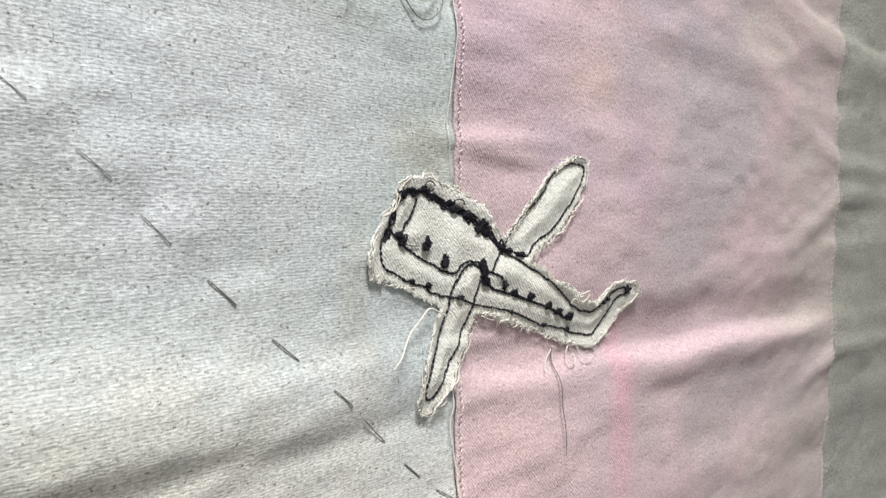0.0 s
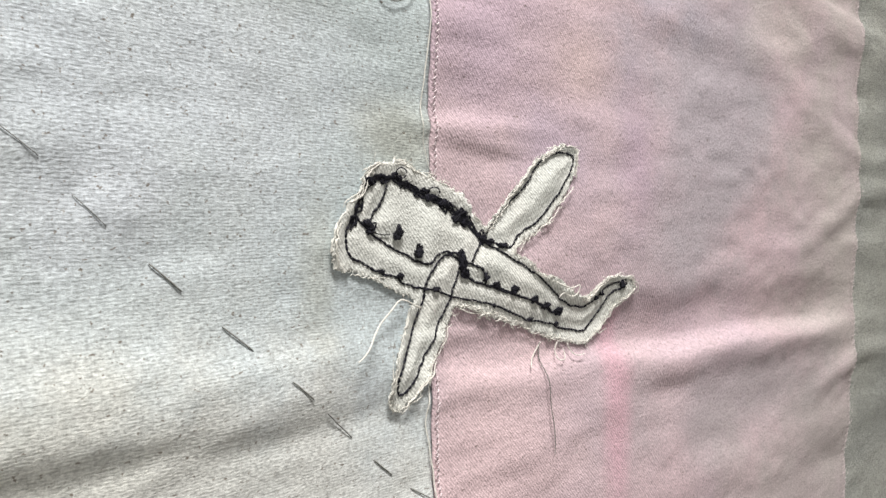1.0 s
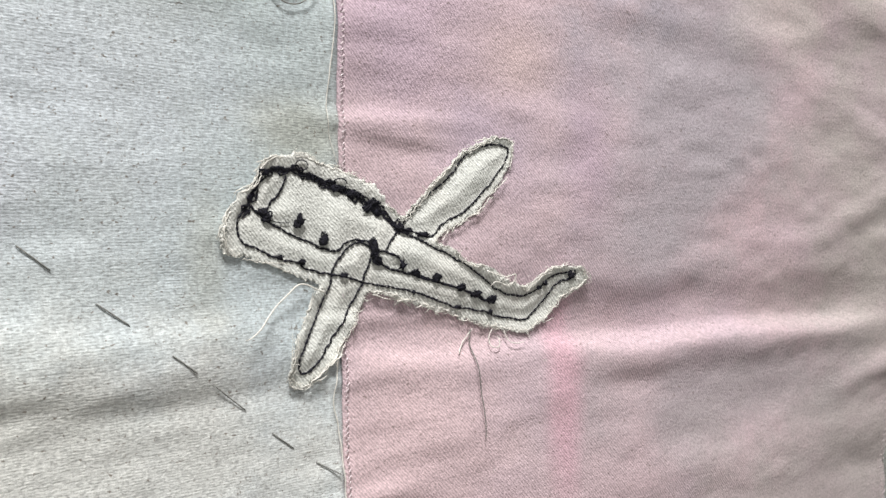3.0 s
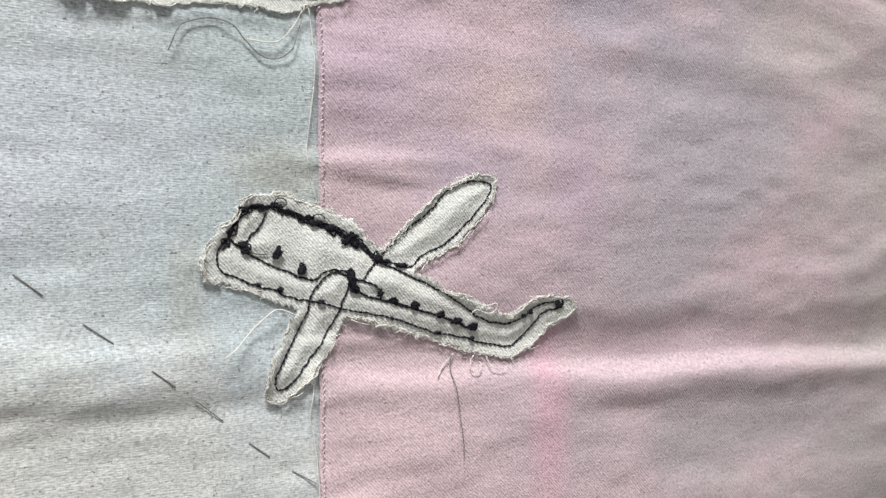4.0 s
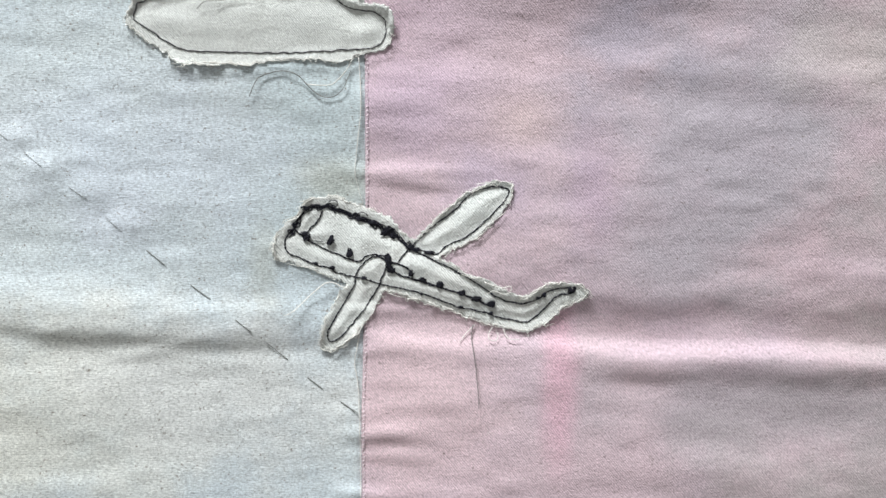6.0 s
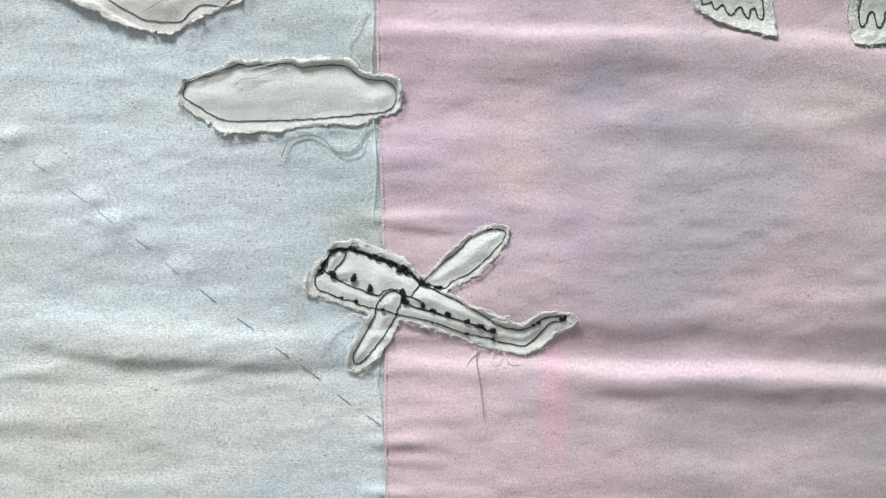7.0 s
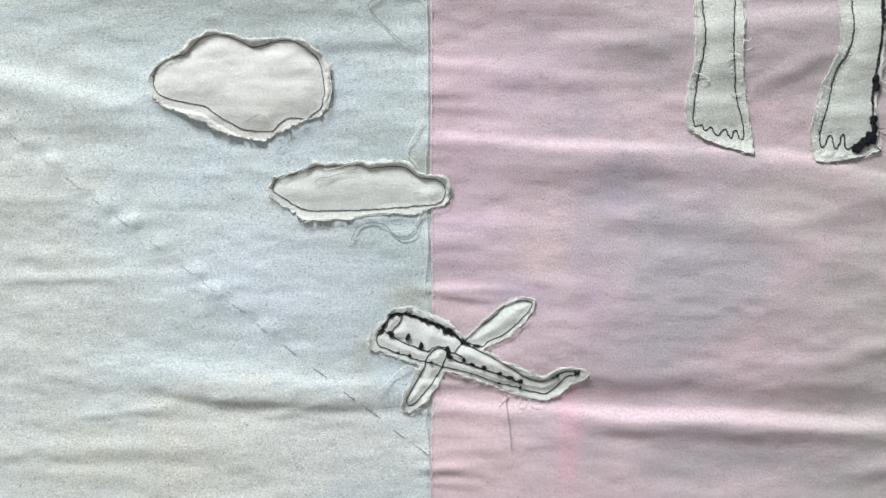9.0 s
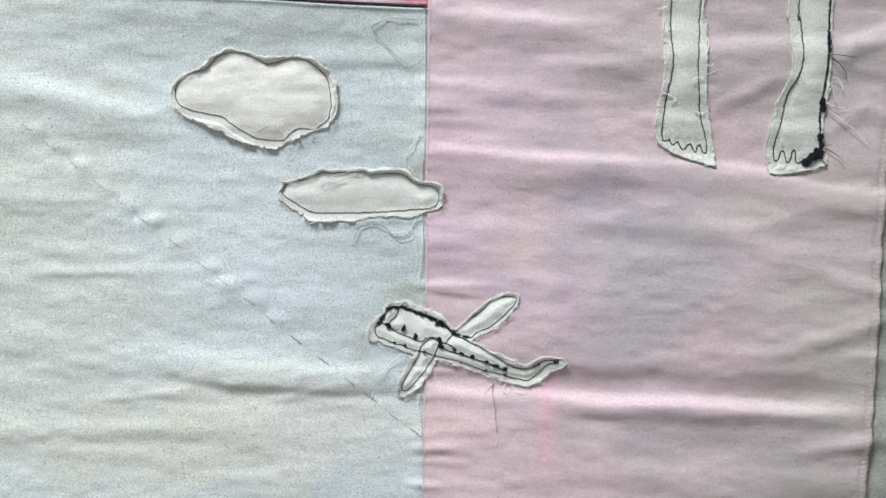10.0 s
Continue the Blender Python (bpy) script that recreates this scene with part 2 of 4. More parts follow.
def smooth_noise(u, v):
    iu, iv = np.floor(u).astype(int), np.floor(v).astype(int)
    fu, fv = u - iu, v - iv
    fu, fv = fu * fu * (3 - 2 * fu), fv * fv * (3 - 2 * fv)
    c = lambda a, b: lattice[(iu + a) % 64, (iv + b) % 64]
    return (c(0, 0) * (1 - fu) + c(1, 0) * fu) * (1 - fv) + (c(0, 1) * (1 - fu) + c(1, 1) * fu) * fv - 0.5


def ease(x, a, b):
    t = np.clip((x - a) / (b - a), 0, 1)
    return t * t * (3 - 2 * t)


sag_x = np.linspace(-0.8, 1.0, 361)
sag_y = np.interp(sag_x, [-0.8, -0.4, -0.2, -0.12, -0.06, 0, 0.03, 0.06, 0.13, 0.25, 0.33, 0.41, 0.6, 1.0],
                  [0.025, 0.016, 0.009, 0.005, -0.0018, -0.0068, -0.0045, -0.0012, 0.005, 0.010, 0.012, 0.015, 0.023, 0.027])
sag_y = np.convolve(np.pad(sag_y, 12, "edge"), np.hanning(27)[1:-1] / np.hanning(27).sum(), "valid")


def rise(s, w):
    """Smooth step from 0 to 1 of width w."""
    return 0.5 * (1 + np.tanh(s / (w * 0.8)))


# folds: line (x, z in mm), strength along it (x mm, share), steps across it (offset, rise, width in mm)
FOLDS = []


def fold(line, share, steps):
    FOLDS.append((line, share, steps))


fold([(0, -71), (33, -74), (91, -73), (178, -76), (250, -77), (300, -78), (362, -79), (420, -80)], [(-4, 0.3), (60, 0.4), (110, 0.7), (150, 1.25), (335, 1.35), (368, 0.7), (392, 0.15), (410, 0.1)], [(0, -6.0, 4.1), (22, 4.4, 13), (-14, 1.5, 7)])
fold([(-600, -4), (-348, -32), (-257, -47), (-166, -59), (-74, -63), (0, -59)], [(-600, 0.1), (-300, 0.2), (-215, 0.6), (-160, 1.05), (-60, 0.8), (-8, 0.3)], [(8, -4.2, 10), (-16, 3.2, 5.5), (46, 0.9, 22)])
fold([(0, 146), (60, 139), (148, 137), (234, 136), (298, 129), (347, 119), (420, 112)], [(0, 0.5), (60, 0.9), (420, 1)], [(0, -3.0, 4.2), (-22, 2.4, 12), (20, 0.6, 9)])
fold([(0, 15), (62, 13)], [(16, 1.0), (40, 1.0), (66, 0)], [(0, 1.3, 2.2), (8, -1.3, 6)])
fold([(-420, 196), (-340, 190), (-225, 166)], [(-420, 0.6), (-330, 1), (-250, 0.9), (-215, 0)], [(0, -2.6, 9), (-20, 2.0, 12), (20, 0.6, 10)])
fold([(-110, 212), (0, 214)], [(-120, 0), (-90, 1), (-10, 0.8), (0, 0.3)], [(0, 1.4, 5), (12, -1.4, 8)])
fold([(-340, 20), (-230, 25)], [(-360, 0), (-320, 1), (-260, 1), (-225, 0)], [(0, 1.2, 3), (7, -1.2, 5)])
fold([(-420, -128), (-140, -118)], [(-420, 1), (-250, 1), (-120, 0)], [(0, 1.3, 6), (14, -1.3, 9)])
fold([(-270, -86), (-190, -84)], [(-280, 0), (-250, 1), (-210, 1), (-185, 0)], [(0, 0.8, 4), (9, -0.8, 6)])
fold([(0, 262), (70, 256), (185, 249)], [(0, 0.5), (50, 1), (150, 0.9), (190, 0)], [(0, -2.0, 5), (-22, 1.8, 12)])
fold([(90, 215), (200, 235), (420, 250)], [(80, 0), (130, 0.8), (300, 1), (420, 1)], [(0, -1.8, 7), (-18, 1.8, 11)])
fold([(60, -125), (250, -140), (420, -138)], [(50, 0), (120, 0.8), (395, 1)], [(0, -1.6, 9), (-22, 1.6, 12)])
fold([(238, 186), (262, 196), (294, 212)], [(236, 0), (245, 1), (285, 1), (298, 0.2)], [(0, -1.0, 5), (-12, 1.0, 7)])
fold([(345, 180), (370, 190), (400, 186)], [(342, 0.2), (352, 1), (400, 1)], [(0, -1.6, 5), (-14, 1.6, 7)])
fold([(345, 240), (400, 262)], [(342, 0.2), (352, 1), (400, 1)], [(0, -1.8, 5), (-15, 1.8, 8)])
fold([(235, 236), (300, 244)], [(234, 0.2), (245, 0.8), (300, 0.8), (305, 0)], [(0, -1.2, 5), (-12, 1.2, 6)])
fold([(250, -40), (330, -15), (400, 10)], [(250, 0), (330, 0.7), (395, 1.2)], [(0, -1.6, 6), (-13, 1.6, 7)])
fold([(280, 60), (340, 50), (400, 30)], [(280, 0), (350, 0.8), (395, 1.2)], [(0, -1.6, 5), (-12, 1.6, 7)])
fold([(300, -120), (400, -100)], [(300, 0), (360, 0.8), (395, 1.3)], [(0, -1.6, 5), (-11, 1.6, 6)])
small = np.random.default_rng(23)
for k in range(22):  # short wrinkles in the hollow of the blue fold
    x0, z0, reach, a, w = small.uniform(-260, -40), small.uniform(-88, -62), small.uniform(25, 60), small.uniform(0.12, 0.4), small.uniform(1.6, 3.2)
    fold([(x0 - reach, z0 - reach * small.uniform(-0.1, 0.3)), (x0, z0)], [(x0 - reach, 0), (x0 - reach * 0.6, 1), (x0 - reach * 0.3, 0.9), (x0, 0)], [(0, a, w), (2.6 * w, -a, w * 1.4)])
for k in range(16):  # and slack ones between the basting and the clouds
    x0, z0, reach, a, w = small.uniform(-330, -60), small.uniform(-20, 130), small.uniform(20, 55), small.uniform(0.12, 0.4), small.uniform(1.8, 3.6)
    fold([(x0 - reach, z0 + reach * small.uniform(-0.1, 0.35)), (x0, z0)], [(x0 - reach, 0), (x0 - reach * 0.6, 1), (x0 - reach * 0.3, 0.9), (x0, 0)], [(0, a, w), (2.6 * w, -a, w * 1.4)])
for k in range(30):  # puckers that run out from the pink side of the seam
    z0, reach, a, w = rng.uniform(-360, 420), rng.uniform(25, 85), rng.uniform(0.5, 1.3), rng.uniform(2.5, 5.5)
    fold([(0, z0), (90, z0 + rng.uniform(-10, 6))], [(-2, 1), (reach * 0.4, 0.8), (reach, 0)], [(0, -a, w), (-2.2 * w, a, w * 1.2)])
for k in range(16):  # and on the blue side
    z0, reach, a, w = rng.uniform(-360, 250), rng.uniform(20, 60), rng.uniform(0.25, 0.6), rng.uniform(3, 5)
    fold([(-90, z0 + rng.uniform(-8, 8)), (0, z0)], [(-reach, 0), (-reach * 0.4, 0.8), (2, 1)], [(0, -a, w), (-2.2 * w, a, w * 1.2)])
for k in range(14):  # and along the far edge of the pink
    z0, reach, a, w = rng.uniform(-360, 420), rng.uniform(20, 60), rng.uniform(0.4, 0.9), rng.uniform(3, 6)
    fold([(300, z0 + rng.uniform(-20, 20)), (400, z0)], [(396 - reach, 0), (396, 1), (410, 0.5)], [(0, -a, w), (-2.2 * w, a, w * 1.2)])

# running stitches: a slanting line over the blue cotton (start x, z and end x, z in mm)
BASTING = [(-348, 155, -340, 149), (-329, 140, -319, 132), (-308, 124, -301, 118), (-289, 109, -278, 99), (-270, 93, -263, 87), (-251, 78, -241, 70),
           (-225, 58, -216, 52), (-204, 42, -191, 32), (-183, 26, -173, 18), (-160, 8, -150, 1), (-141, -8, -132, -16), (-119, -26, -109, -34),
           (-95, -45, -84, -53), (-70, -64, -61, -71), (-53, -77, -41, -87), (-30, -97, -21, -104), (-11, -111, -1, -117)]


def seam_x(z):
    return np.interp(z, [-0.4, -0.178, -0.12, -0.09, 0, 0.04, 0.064, 0.12, 0.173, 0.269, 0.45], [0.005, 0.0025, 0.0012, 0.0014, 0.001, 0.0, -0.0006, -0.0018, -0.002, -0.003, -0.004])


GX, GZ = np.arange(-0.622, 0.824, 0.001), np.arange(-0.412, 0.464, 0.001)


def build_shape():
    """Height of the folded cloth on a fine grid."""
    xm, zm = GX[:, None] * 1000, GZ[None, :] * 1000
    h = np.interp(GX, sag_x, sag_y)[:, None] + 0 * zm
    for line, share, steps in FOLDS:
        lx, lz = zip(*line)
        sx, sv = zip(*share)
        if sx[0] > -400:
            sx, sv = (sx[0] - 16, *sx), (0, *sv)
        if sx[-1] < 390:
            sx, sv = (*sx, sx[-1] + 16), (*sv, 0)
        amp = np.interp(xm[:, 0], sx, sv)
        ix = np.nonzero(amp > 0)[0]
        iz = np.nonzero((zm[0] > min(lz) - 90) & (zm[0] < max(lz) + 90))[0]
        if len(ix) and len(iz):
            a, b, c, d = ix[0], ix[-1] + 1, iz[0], iz[-1] + 1
            x, z = xm[a:b], zm[:, c:d]
            off = z - np.interp(x, lx, lz) + 6 * smooth_noise(x / 55 + 9.1 + 0 * z, z / 200 + lz[0] + 0 * x)
            h[a:b, c:d] += 0.00135 * amp[a:b, None] * sum(r * rise(off - o, w) for o, r, w in steps)
    x, z = xm + 0 * zm, zm + 0 * xm
    h += 0.0045 * np.minimum(((z - 30) / 220) ** 2, 2.2)  # the cloth hangs a little hollow
    h -= 0.008 * ease(x, 240, 400) * ease(-z, 60, 175)  # and falls back at its low far corner
    slack = 0.62 + 0.38 * ease(x, -20, 20)  # the blue hangs smoother than the pink
    h += slack * 0.0030 * smooth_noise(x / 150 + 3.3, z / 40 + 1.7) + slack * 0.0018 * smooth_noise(x / 52 + 11, z / 15 + 5 + x / 300) + 0.0007 * smooth_noise(x / 17, z / 7.5 + 21) + 0.00014 * smooth_noise(x / 6 + 4, z / 4)
    for n, (a, b, c, d) in enumerate(BASTING):  # each stitch draws the cloth in a little and lifts it beyond
        s = (1.0 if a < -100 else 0.35) * (0.45 + 0.9 * (n * 0.37 % 1))
        h -= 0.0005 * s * (np.exp(-((xm - a) ** 2 + (zm - b) ** 2) / 14) + np.exp(-((xm - c) ** 2 + (zm - d) ** 2) / 14))
        h += (0.0017 if a < -180 else 0.001) * s * np.exp(-((xm - c - 4 + 5 * (n * 0.61 % 1)) ** 2 / 75 + (zm - d - 4 * (n * 0.77 % 1)) ** 2 / 36))
    return h


SHAPE = build_shape()


def outward(x, z, over=False):
    """How far the cloth stands out at x, z; the pink lies a layer higher than the blue."""
    x, z = np.asarray(x, float), np.asarray(z, float)
    u, v = np.clip((x - GX[0]) * 1000, 0, len(GX) - 2.001), np.clip((z - GZ[0]) * 1000, 0, len(GZ) - 2.001)
    i, j = u.astype(int), v.astype(int)
    u, v = u - i, v - j
    h = (SHAPE[i, j] * (1 - u) + SHAPE[i + 1, j] * u) * (1 - v) + (SHAPE[i, j + 1] * (1 - u) + SHAPE[i + 1, j + 1] * u) * v
    return h + 0.0011 * (ease(x - seam_x(z), -0.009, 0.0) if over else ease(x - seam_x(z), -0.0005, 0.0014))


def far_x(z):
    return np.interp(z, [-0.4, -0.13, -0.06, 0.04, 0.09, 0.45], [0.402, 0.401, 0.401, 0.397, 0.395, 0.393])


def top_z(x):
    return np.interp(x, [-0.6, -0.36, -0.27, -0.16, -0.10, -0.05, 0.02], [0.268, 0.266, 0.2655, 0.264, 0.2625, 0.262, 0.261])


# ---- mesh tools ----


class Shape:
    """Collects vertices and faces, with a material slot for each face."""

    def __init__(self):
        self.v, self.f, self.s, self.n = [], [], [], 0

    def add(self, verts, faces, slot=0):
        self.v.append(np.asarray(verts, float))
        self.f.extend(tuple(i + self.n for i in f) for f in faces)
        self.s.extend([slot] * len(faces))
        self.n += len(verts)

    def mesh(self, name, *mats):
        me = bpy.data.meshes.new(name)
        me.from_pydata(np.concatenate(self.v).tolist(), [], self.f)
        for m in mats:
            me.materials.append(m)
        me.polygons.foreach_set("use_smooth", [True] * len(me.polygons))
        if len(mats) > 1:
            me.polygons.foreach_set("material_index", self.s)
        me.update()
        return me


def thing(name, label, category, at=None, group="", kind=""):
    ob = new(name)
    ob.empty_display_size = 0.02
    if at is not None:
        ob.matrix_world = pose(*at)
    return tagged(ob, label, category, group, kind)


def part(name, shape, mats, parent=None, label="", thick=0.0):
    ob = new(name, shape.mesh(name, *mats))
    if parent is not None:
        ob.parent = parent
        if parent.type == "EMPTY":
            ob.matrix_parent_inverse = parent.matrix_basis.inverted()
    if thick:
        mod = ob.modifiers.new("thickness", "SOLIDIFY")
        mod.thickness, mod.offset = thick, -1
    return tagged(ob, label) if label else ob


def curve(points, step, closed=False):
    """Catmull-Rom through points (n x 2 or 3), resampled at an even step."""
    p = np.asarray(points, float)
    n = len(p)
    idx = range(n if closed else n - 1)
    out = []
    t = np.linspace(0, 1, 12, endpoint=False)[:, None]
    for i in idx:
        g = (lambda k: p[k % n]) if closed else (lambda k: p[min(max(k, 0), n - 1)])
        a, b, c, d = g(i - 1), g(i), g(i + 1), g(i + 2)
        out.append(0.5 * (2 * b + (c - a) * t + (2 * a - 5 * b + 4 * c - d) * t ** 2 + (3 * b - a - 3 * c + d) * t ** 3))
    out.append(p[:1] if closed else p[-1:])
    q = np.concatenate(out)
    run = np.concatenate([[0], np.cumsum(np.linalg.norm(np.diff(q, axis=0), axis=1))])
    k = max(2, int(round(run[-1] / step)) + 1)
    s = np.linspace(0, run[-1], k)
    q = np.stack([np.interp(s, run, q[:, j]) for j in range(q.shape[1])], 1)
    return q[:-1] if closed else q


def tube(shape, pts, radius, sides=5, slot=0):
    """A closed tube along pts with one radius or one for each point."""
    pts = np.asarray(pts, float)
    n = len(pts)
    rad = np.broadcast_to(np.asarray(radius, float), (n,))
    tan = np.gradient(pts, axis=0)
    tan /= np.linalg.norm(tan, axis=1)[:, None] + 1e-12
    ref = np.array([0.31, -0.93, 0.2])
    u = np.cross(tan, ref)
    u /= np.linalg.norm(u, axis=1)[:, None] + 1e-12
    w = np.cross(tan, u)
    ang = np.linspace(0, 2 * math.pi, sides, endpoint=False)
    ring = pts[:, None] + rad[:, None, None] * (np.cos(ang)[None, :, None] * u[:, None] + np.sin(ang)[None, :, None] * w[:, None])
    faces = [(i * sides + j, i * sides + (j + 1) % sides, (i + 1) * sides + (j + 1) % sides, (i + 1) * sides + j) for i in range(n - 1) for j in range(sides)]
    faces += [tuple(range(sides))[::-1], tuple((n - 1) * sides + j for j in range(sides))]
    shape.add(ring.reshape(-1, 3), faces, slot)


def on_cloth(xz, lift):
    xz = np.asarray(xz, float)
    return np.stack([xz[:, 0], -(outward(xz[:, 0], xz[:, 1], True) + lift), xz[:, 1]], 1)


def sheet(x_of, zs, cols, lift_of):
    """A cloth panel as a grid: x_of(z) gives the two edges, lift_of(x, z, from_left, from_right) the height over the shared shape."""
    rows = []
    for z in zs:
        a, b = x_of(z)
        rows.append(np.stack([np.linspace(a, b, cols), np.full(cols, z), np.linspace(0, b - a, cols), np.linspace(b - a, 0, cols)], 1))
    g = np.concatenate(rows)
    x, z = g[:, 0], g[:, 1]
    y = -(outward(x, z) + lift_of(x, z, g[:, 2], g[:, 3]))
    k = len(zs)
    s = Shape()
    s.add(np.stack([x, y, z], 1), [(i * cols + j, i * cols + j + 1, (i + 1) * cols + j + 1, (i + 1) * cols + j) for i in range(k - 1) for j in range(cols - 1)])
    return s


def hairs(shape, edge, inward, lift_of, length, step, slot=0, radius=0.00016, spread=0.9, up=0.0006):
    """Frayed yarn ends along an edge (n x 2); inward: unit normals into the cloth."""
    n = len(edge)
    run = np.linalg.norm(np.diff(edge, axis=0), axis=1).sum()
    for k in range(int(run / step)):
        i = rng.integers(0, n)
        if rng.random() > 0.35 + 1.6 * float(smooth_noise(np.array(i / 9.0), np.array(2.7))):  # in tufts
            continue
        p, nrm = edge[i], -inward[i]
        tang = np.array([-nrm[1], nrm[0]])
        ln = length * (0.18 + 0.75 * rng.random() ** 2.2) * (1.7 if rng.random() < 0.05 else 1)
        d = nrm * rng.uniform(0.3, 1.1) + tang * rng.normal(0, 0.6 * spread)
        bend = tang * rng.normal(0, 0.8) + np.array([rng.normal(0, 0.3), rng.normal(-0.1, 0.4)])
        t = np.linspace(-0.3, 1, 5)[:, None]
        xz = p - nrm * rng.uniform(0, 0.0012) + d * ln * t + bend * ln * np.clip(t, 0, 1) ** 2
        z = lift_of + up * rng.uniform(-0.8, 1.3) * t[:, 0] + 0.0005 * rng.random()
        tube(shape, on_cloth(xz, np.maximum(z, 0.0003)), radius * rng.uniform(0.7, 1.3) * np.array([1, 1, 1, 0.8, 0.35]), 3, slot)


def stitches(shape, path, lift, slot=0, pitch=0.0025, radius=0.0005, jitter=0.00025, neck=0.55):
    """Machine stitches along path (n x 2): one little spindle of thread after another. lift is a number or a function of x, z."""
    q = curve(path, pitch)
    q = q + rng.normal(0, jitter, q.shape)
    k = 5
    t = np.arange((len(q) - 1) * k + 1) / k
    i = np.minimum(t.astype(int), len(q) - 2)
    xz = q[i] + (q[i + 1] - q[i]) * (t - i)[:, None]
    base = lift(xz[:, 0], xz[:, 1]) if callable(lift) else lift
    swell = np.abs(np.sin(t * math.pi)) ** 0.6
    size = rng.uniform(0.85, 1.2, len(q))[i]
    tube(shape, on_cloth(xz, base - 0.0005 * (1.15 - neck) + 0.0008 * swell * (1.1 - neck)), radius * size * (neck + (1.05 - neck) * swell), 5, slot)


def tangle(shape, x, z, rx, rz, lift, slot=0, turns=26, radius=0.00036):
    """A knot of thread wound over itself."""
    ang = np.cumsum(rng.uniform(1.7, 3.6, turns))
    r = np.sqrt(rng.random(turns))
    p = np.stack([x + rx * r * np.cos(ang), z + rz * r * np.sin(ang), rng.uniform(0, 0.0014, turns)], 1)
    q = curve(p, 0.0006)
    tube(shape, on_cloth(q[:, :2], lift + q[:, 2]), radius, 5, slot)


def near(points, line, closed=False):
    """Distance of points to a polyline."""
    a = line
    b = np.roll(line, -1, axis=0) if closed else line[1:]
    a = a if closed else line[:-1]
    best = np.full(len(points), 9.0)
    for i in range(len(a)):
        d = b[i] - a[i]
        t = np.clip(((points - a[i]) @ d) / (d @ d + 1e-15), 0, 1)
        best = np.minimum(best, np.linalg.norm(points - a[i] - t[:, None] * d, axis=1))
    return best


def inside(points, line):
    x, z = points[:, 0], points[:, 1]
    odd = np.zeros(len(points), bool)
    for (ax, az), (bx, bz) in zip(line, np.roll(line, -1, axis=0)):
        if az != bz:
            odd ^= ((az > z) != (bz > z)) & (x < (bx - ax) * (z - az) / (bz - az) + ax)
    return odd


class Patch:
    """A sewn-on piece of cloth: drawn down along its stitching, full between, with a raw lip outside."""

    def __init__(self, outline_mm, seams_mm, hulls_mm, puff, lip, rim, ragged=0.0005, step=0.0009, slack=0.0055, hem=None, low=0.32):
        self.edge = curve(np.asarray(outline_mm, float) / 1000, 0.0011, True)
        tang = np.roll(self.edge, -1, axis=0) - np.roll(self.edge, 1, axis=0)
        tang /= np.linalg.norm(tang, axis=1)[:, None]
        nrm = np.stack([-tang[:, 1], tang[:, 0]], 1)
        if not inside((self.edge + nrm * 0.0012), self.edge).mean() > 0.5:
            nrm = -nrm
        self.inward = nrm
        wave = smooth_noise(np.arange(len(self.edge)) / 3.0, np.full(len(self.edge), 3.3)) + 1.2 * smooth_noise(np.arange(len(self.edge)) / 11.0, np.full(len(self.edge), 8.3))
        self.edge = self.edge + nrm * (wave * ragged * 2 + rng.normal(0, ragged * 0.45, len(wave)))[:, None]
        self.seams = [curve(np.asarray(s, float) / 1000, 0.003) for s in seams_mm]
        self.puff, self.lip, self.rim, self.step = puff, lip, rim, step
        self.slack, self.hem, self.low = slack, hem, low
        self.hulls = [curve(np.asarray(h, float) / 1000, 0.0025, True) for h in hulls_mm]

    def lift_xz(self, x, z):
        p = np.stack([np.ravel(x), np.ravel(z)], 1)
        d = np.min([near(p, s) for s in self.seams], axis=0)
        e = near(p, self.edge[::2], True)
        within = np.any([inside(p, h) for h in self.hulls], axis=0)
        curl = 1 + 0.7 * smooth_noise(p[:, 0] * 110, p[:, 1] * 110) + 0.35 * smooth_noise(p[:, 0] * 420, p[:, 1] * 420)
        wrinkle = 1 + 0.8 * smooth_noise(p[:, 0] * 28 + 5, p[:, 1] * 75) + 0.28 * smooth_noise(p[:, 0] * 90, p[:, 1] * 130 + 3)
        wide = d + e + 1e-6
        upper = np.full(len(p), 0.5)
        for a in np.linspace(0, 2 * math.pi, 8, endpoint=False):
            q = p - 0.007 * np.array([math.cos(a), math.sin(a)])
            upper = upper + 0.45 * math.sin(a) * np.any([inside(q, h[::2]) for h in self.hulls], axis=0)
        stands = self.low + (1.17 - self.low) * np.clip(upper, 0, 1)  # the raw rim stands up from the stitching, most along the top
        lipped = self.lip * np.sin(0.5 * math.pi * np.clip(d / wide / 0.75, 0, 1)) * curl * np.clip(wide / self.rim, 0.6, 1.1) * stands
        if self.hem is not None:
            lipped = lipped * (1 + 1.2 * (near(p, self.seams[self.hem]) <= d + 1e-6))
        puffed = self.puff * (1 - np.exp(-(d / self.slack) ** 2)) * wrinkle
        return 0.0009 + np.where(within, puffed, lipped)

    def build(self, shape, slot=0):
        lo, hi = self.edge.min(0) - 0.002, self.edge.max(0) + 0.002
        xs, zs = np.arange(lo[0], hi[0], self.step), np.arange(lo[1], hi[1], self.step)
        gx, gz = np.meshgrid(xs, zs)
        p = np.stack([gx.ravel(), gz.ravel()], 1)
        sd = near(p, self.edge, True) * np.where(inside(p, self.edge), 1, -1)
        keep = sd > -self.step * 0.75
        # draw the outermost vertices onto the edge
        rim = np.where(keep & (sd < self.step * 0.35))[0]
        for i in rim:
            k = np.argmin(((self.edge - p[i]) ** 2).sum(1))
            p[i] = self.edge[k]
        index = -np.ones(len(p), int)
        index[keep] = np.arange(keep.sum())
        cols = len(xs)
        quads = []
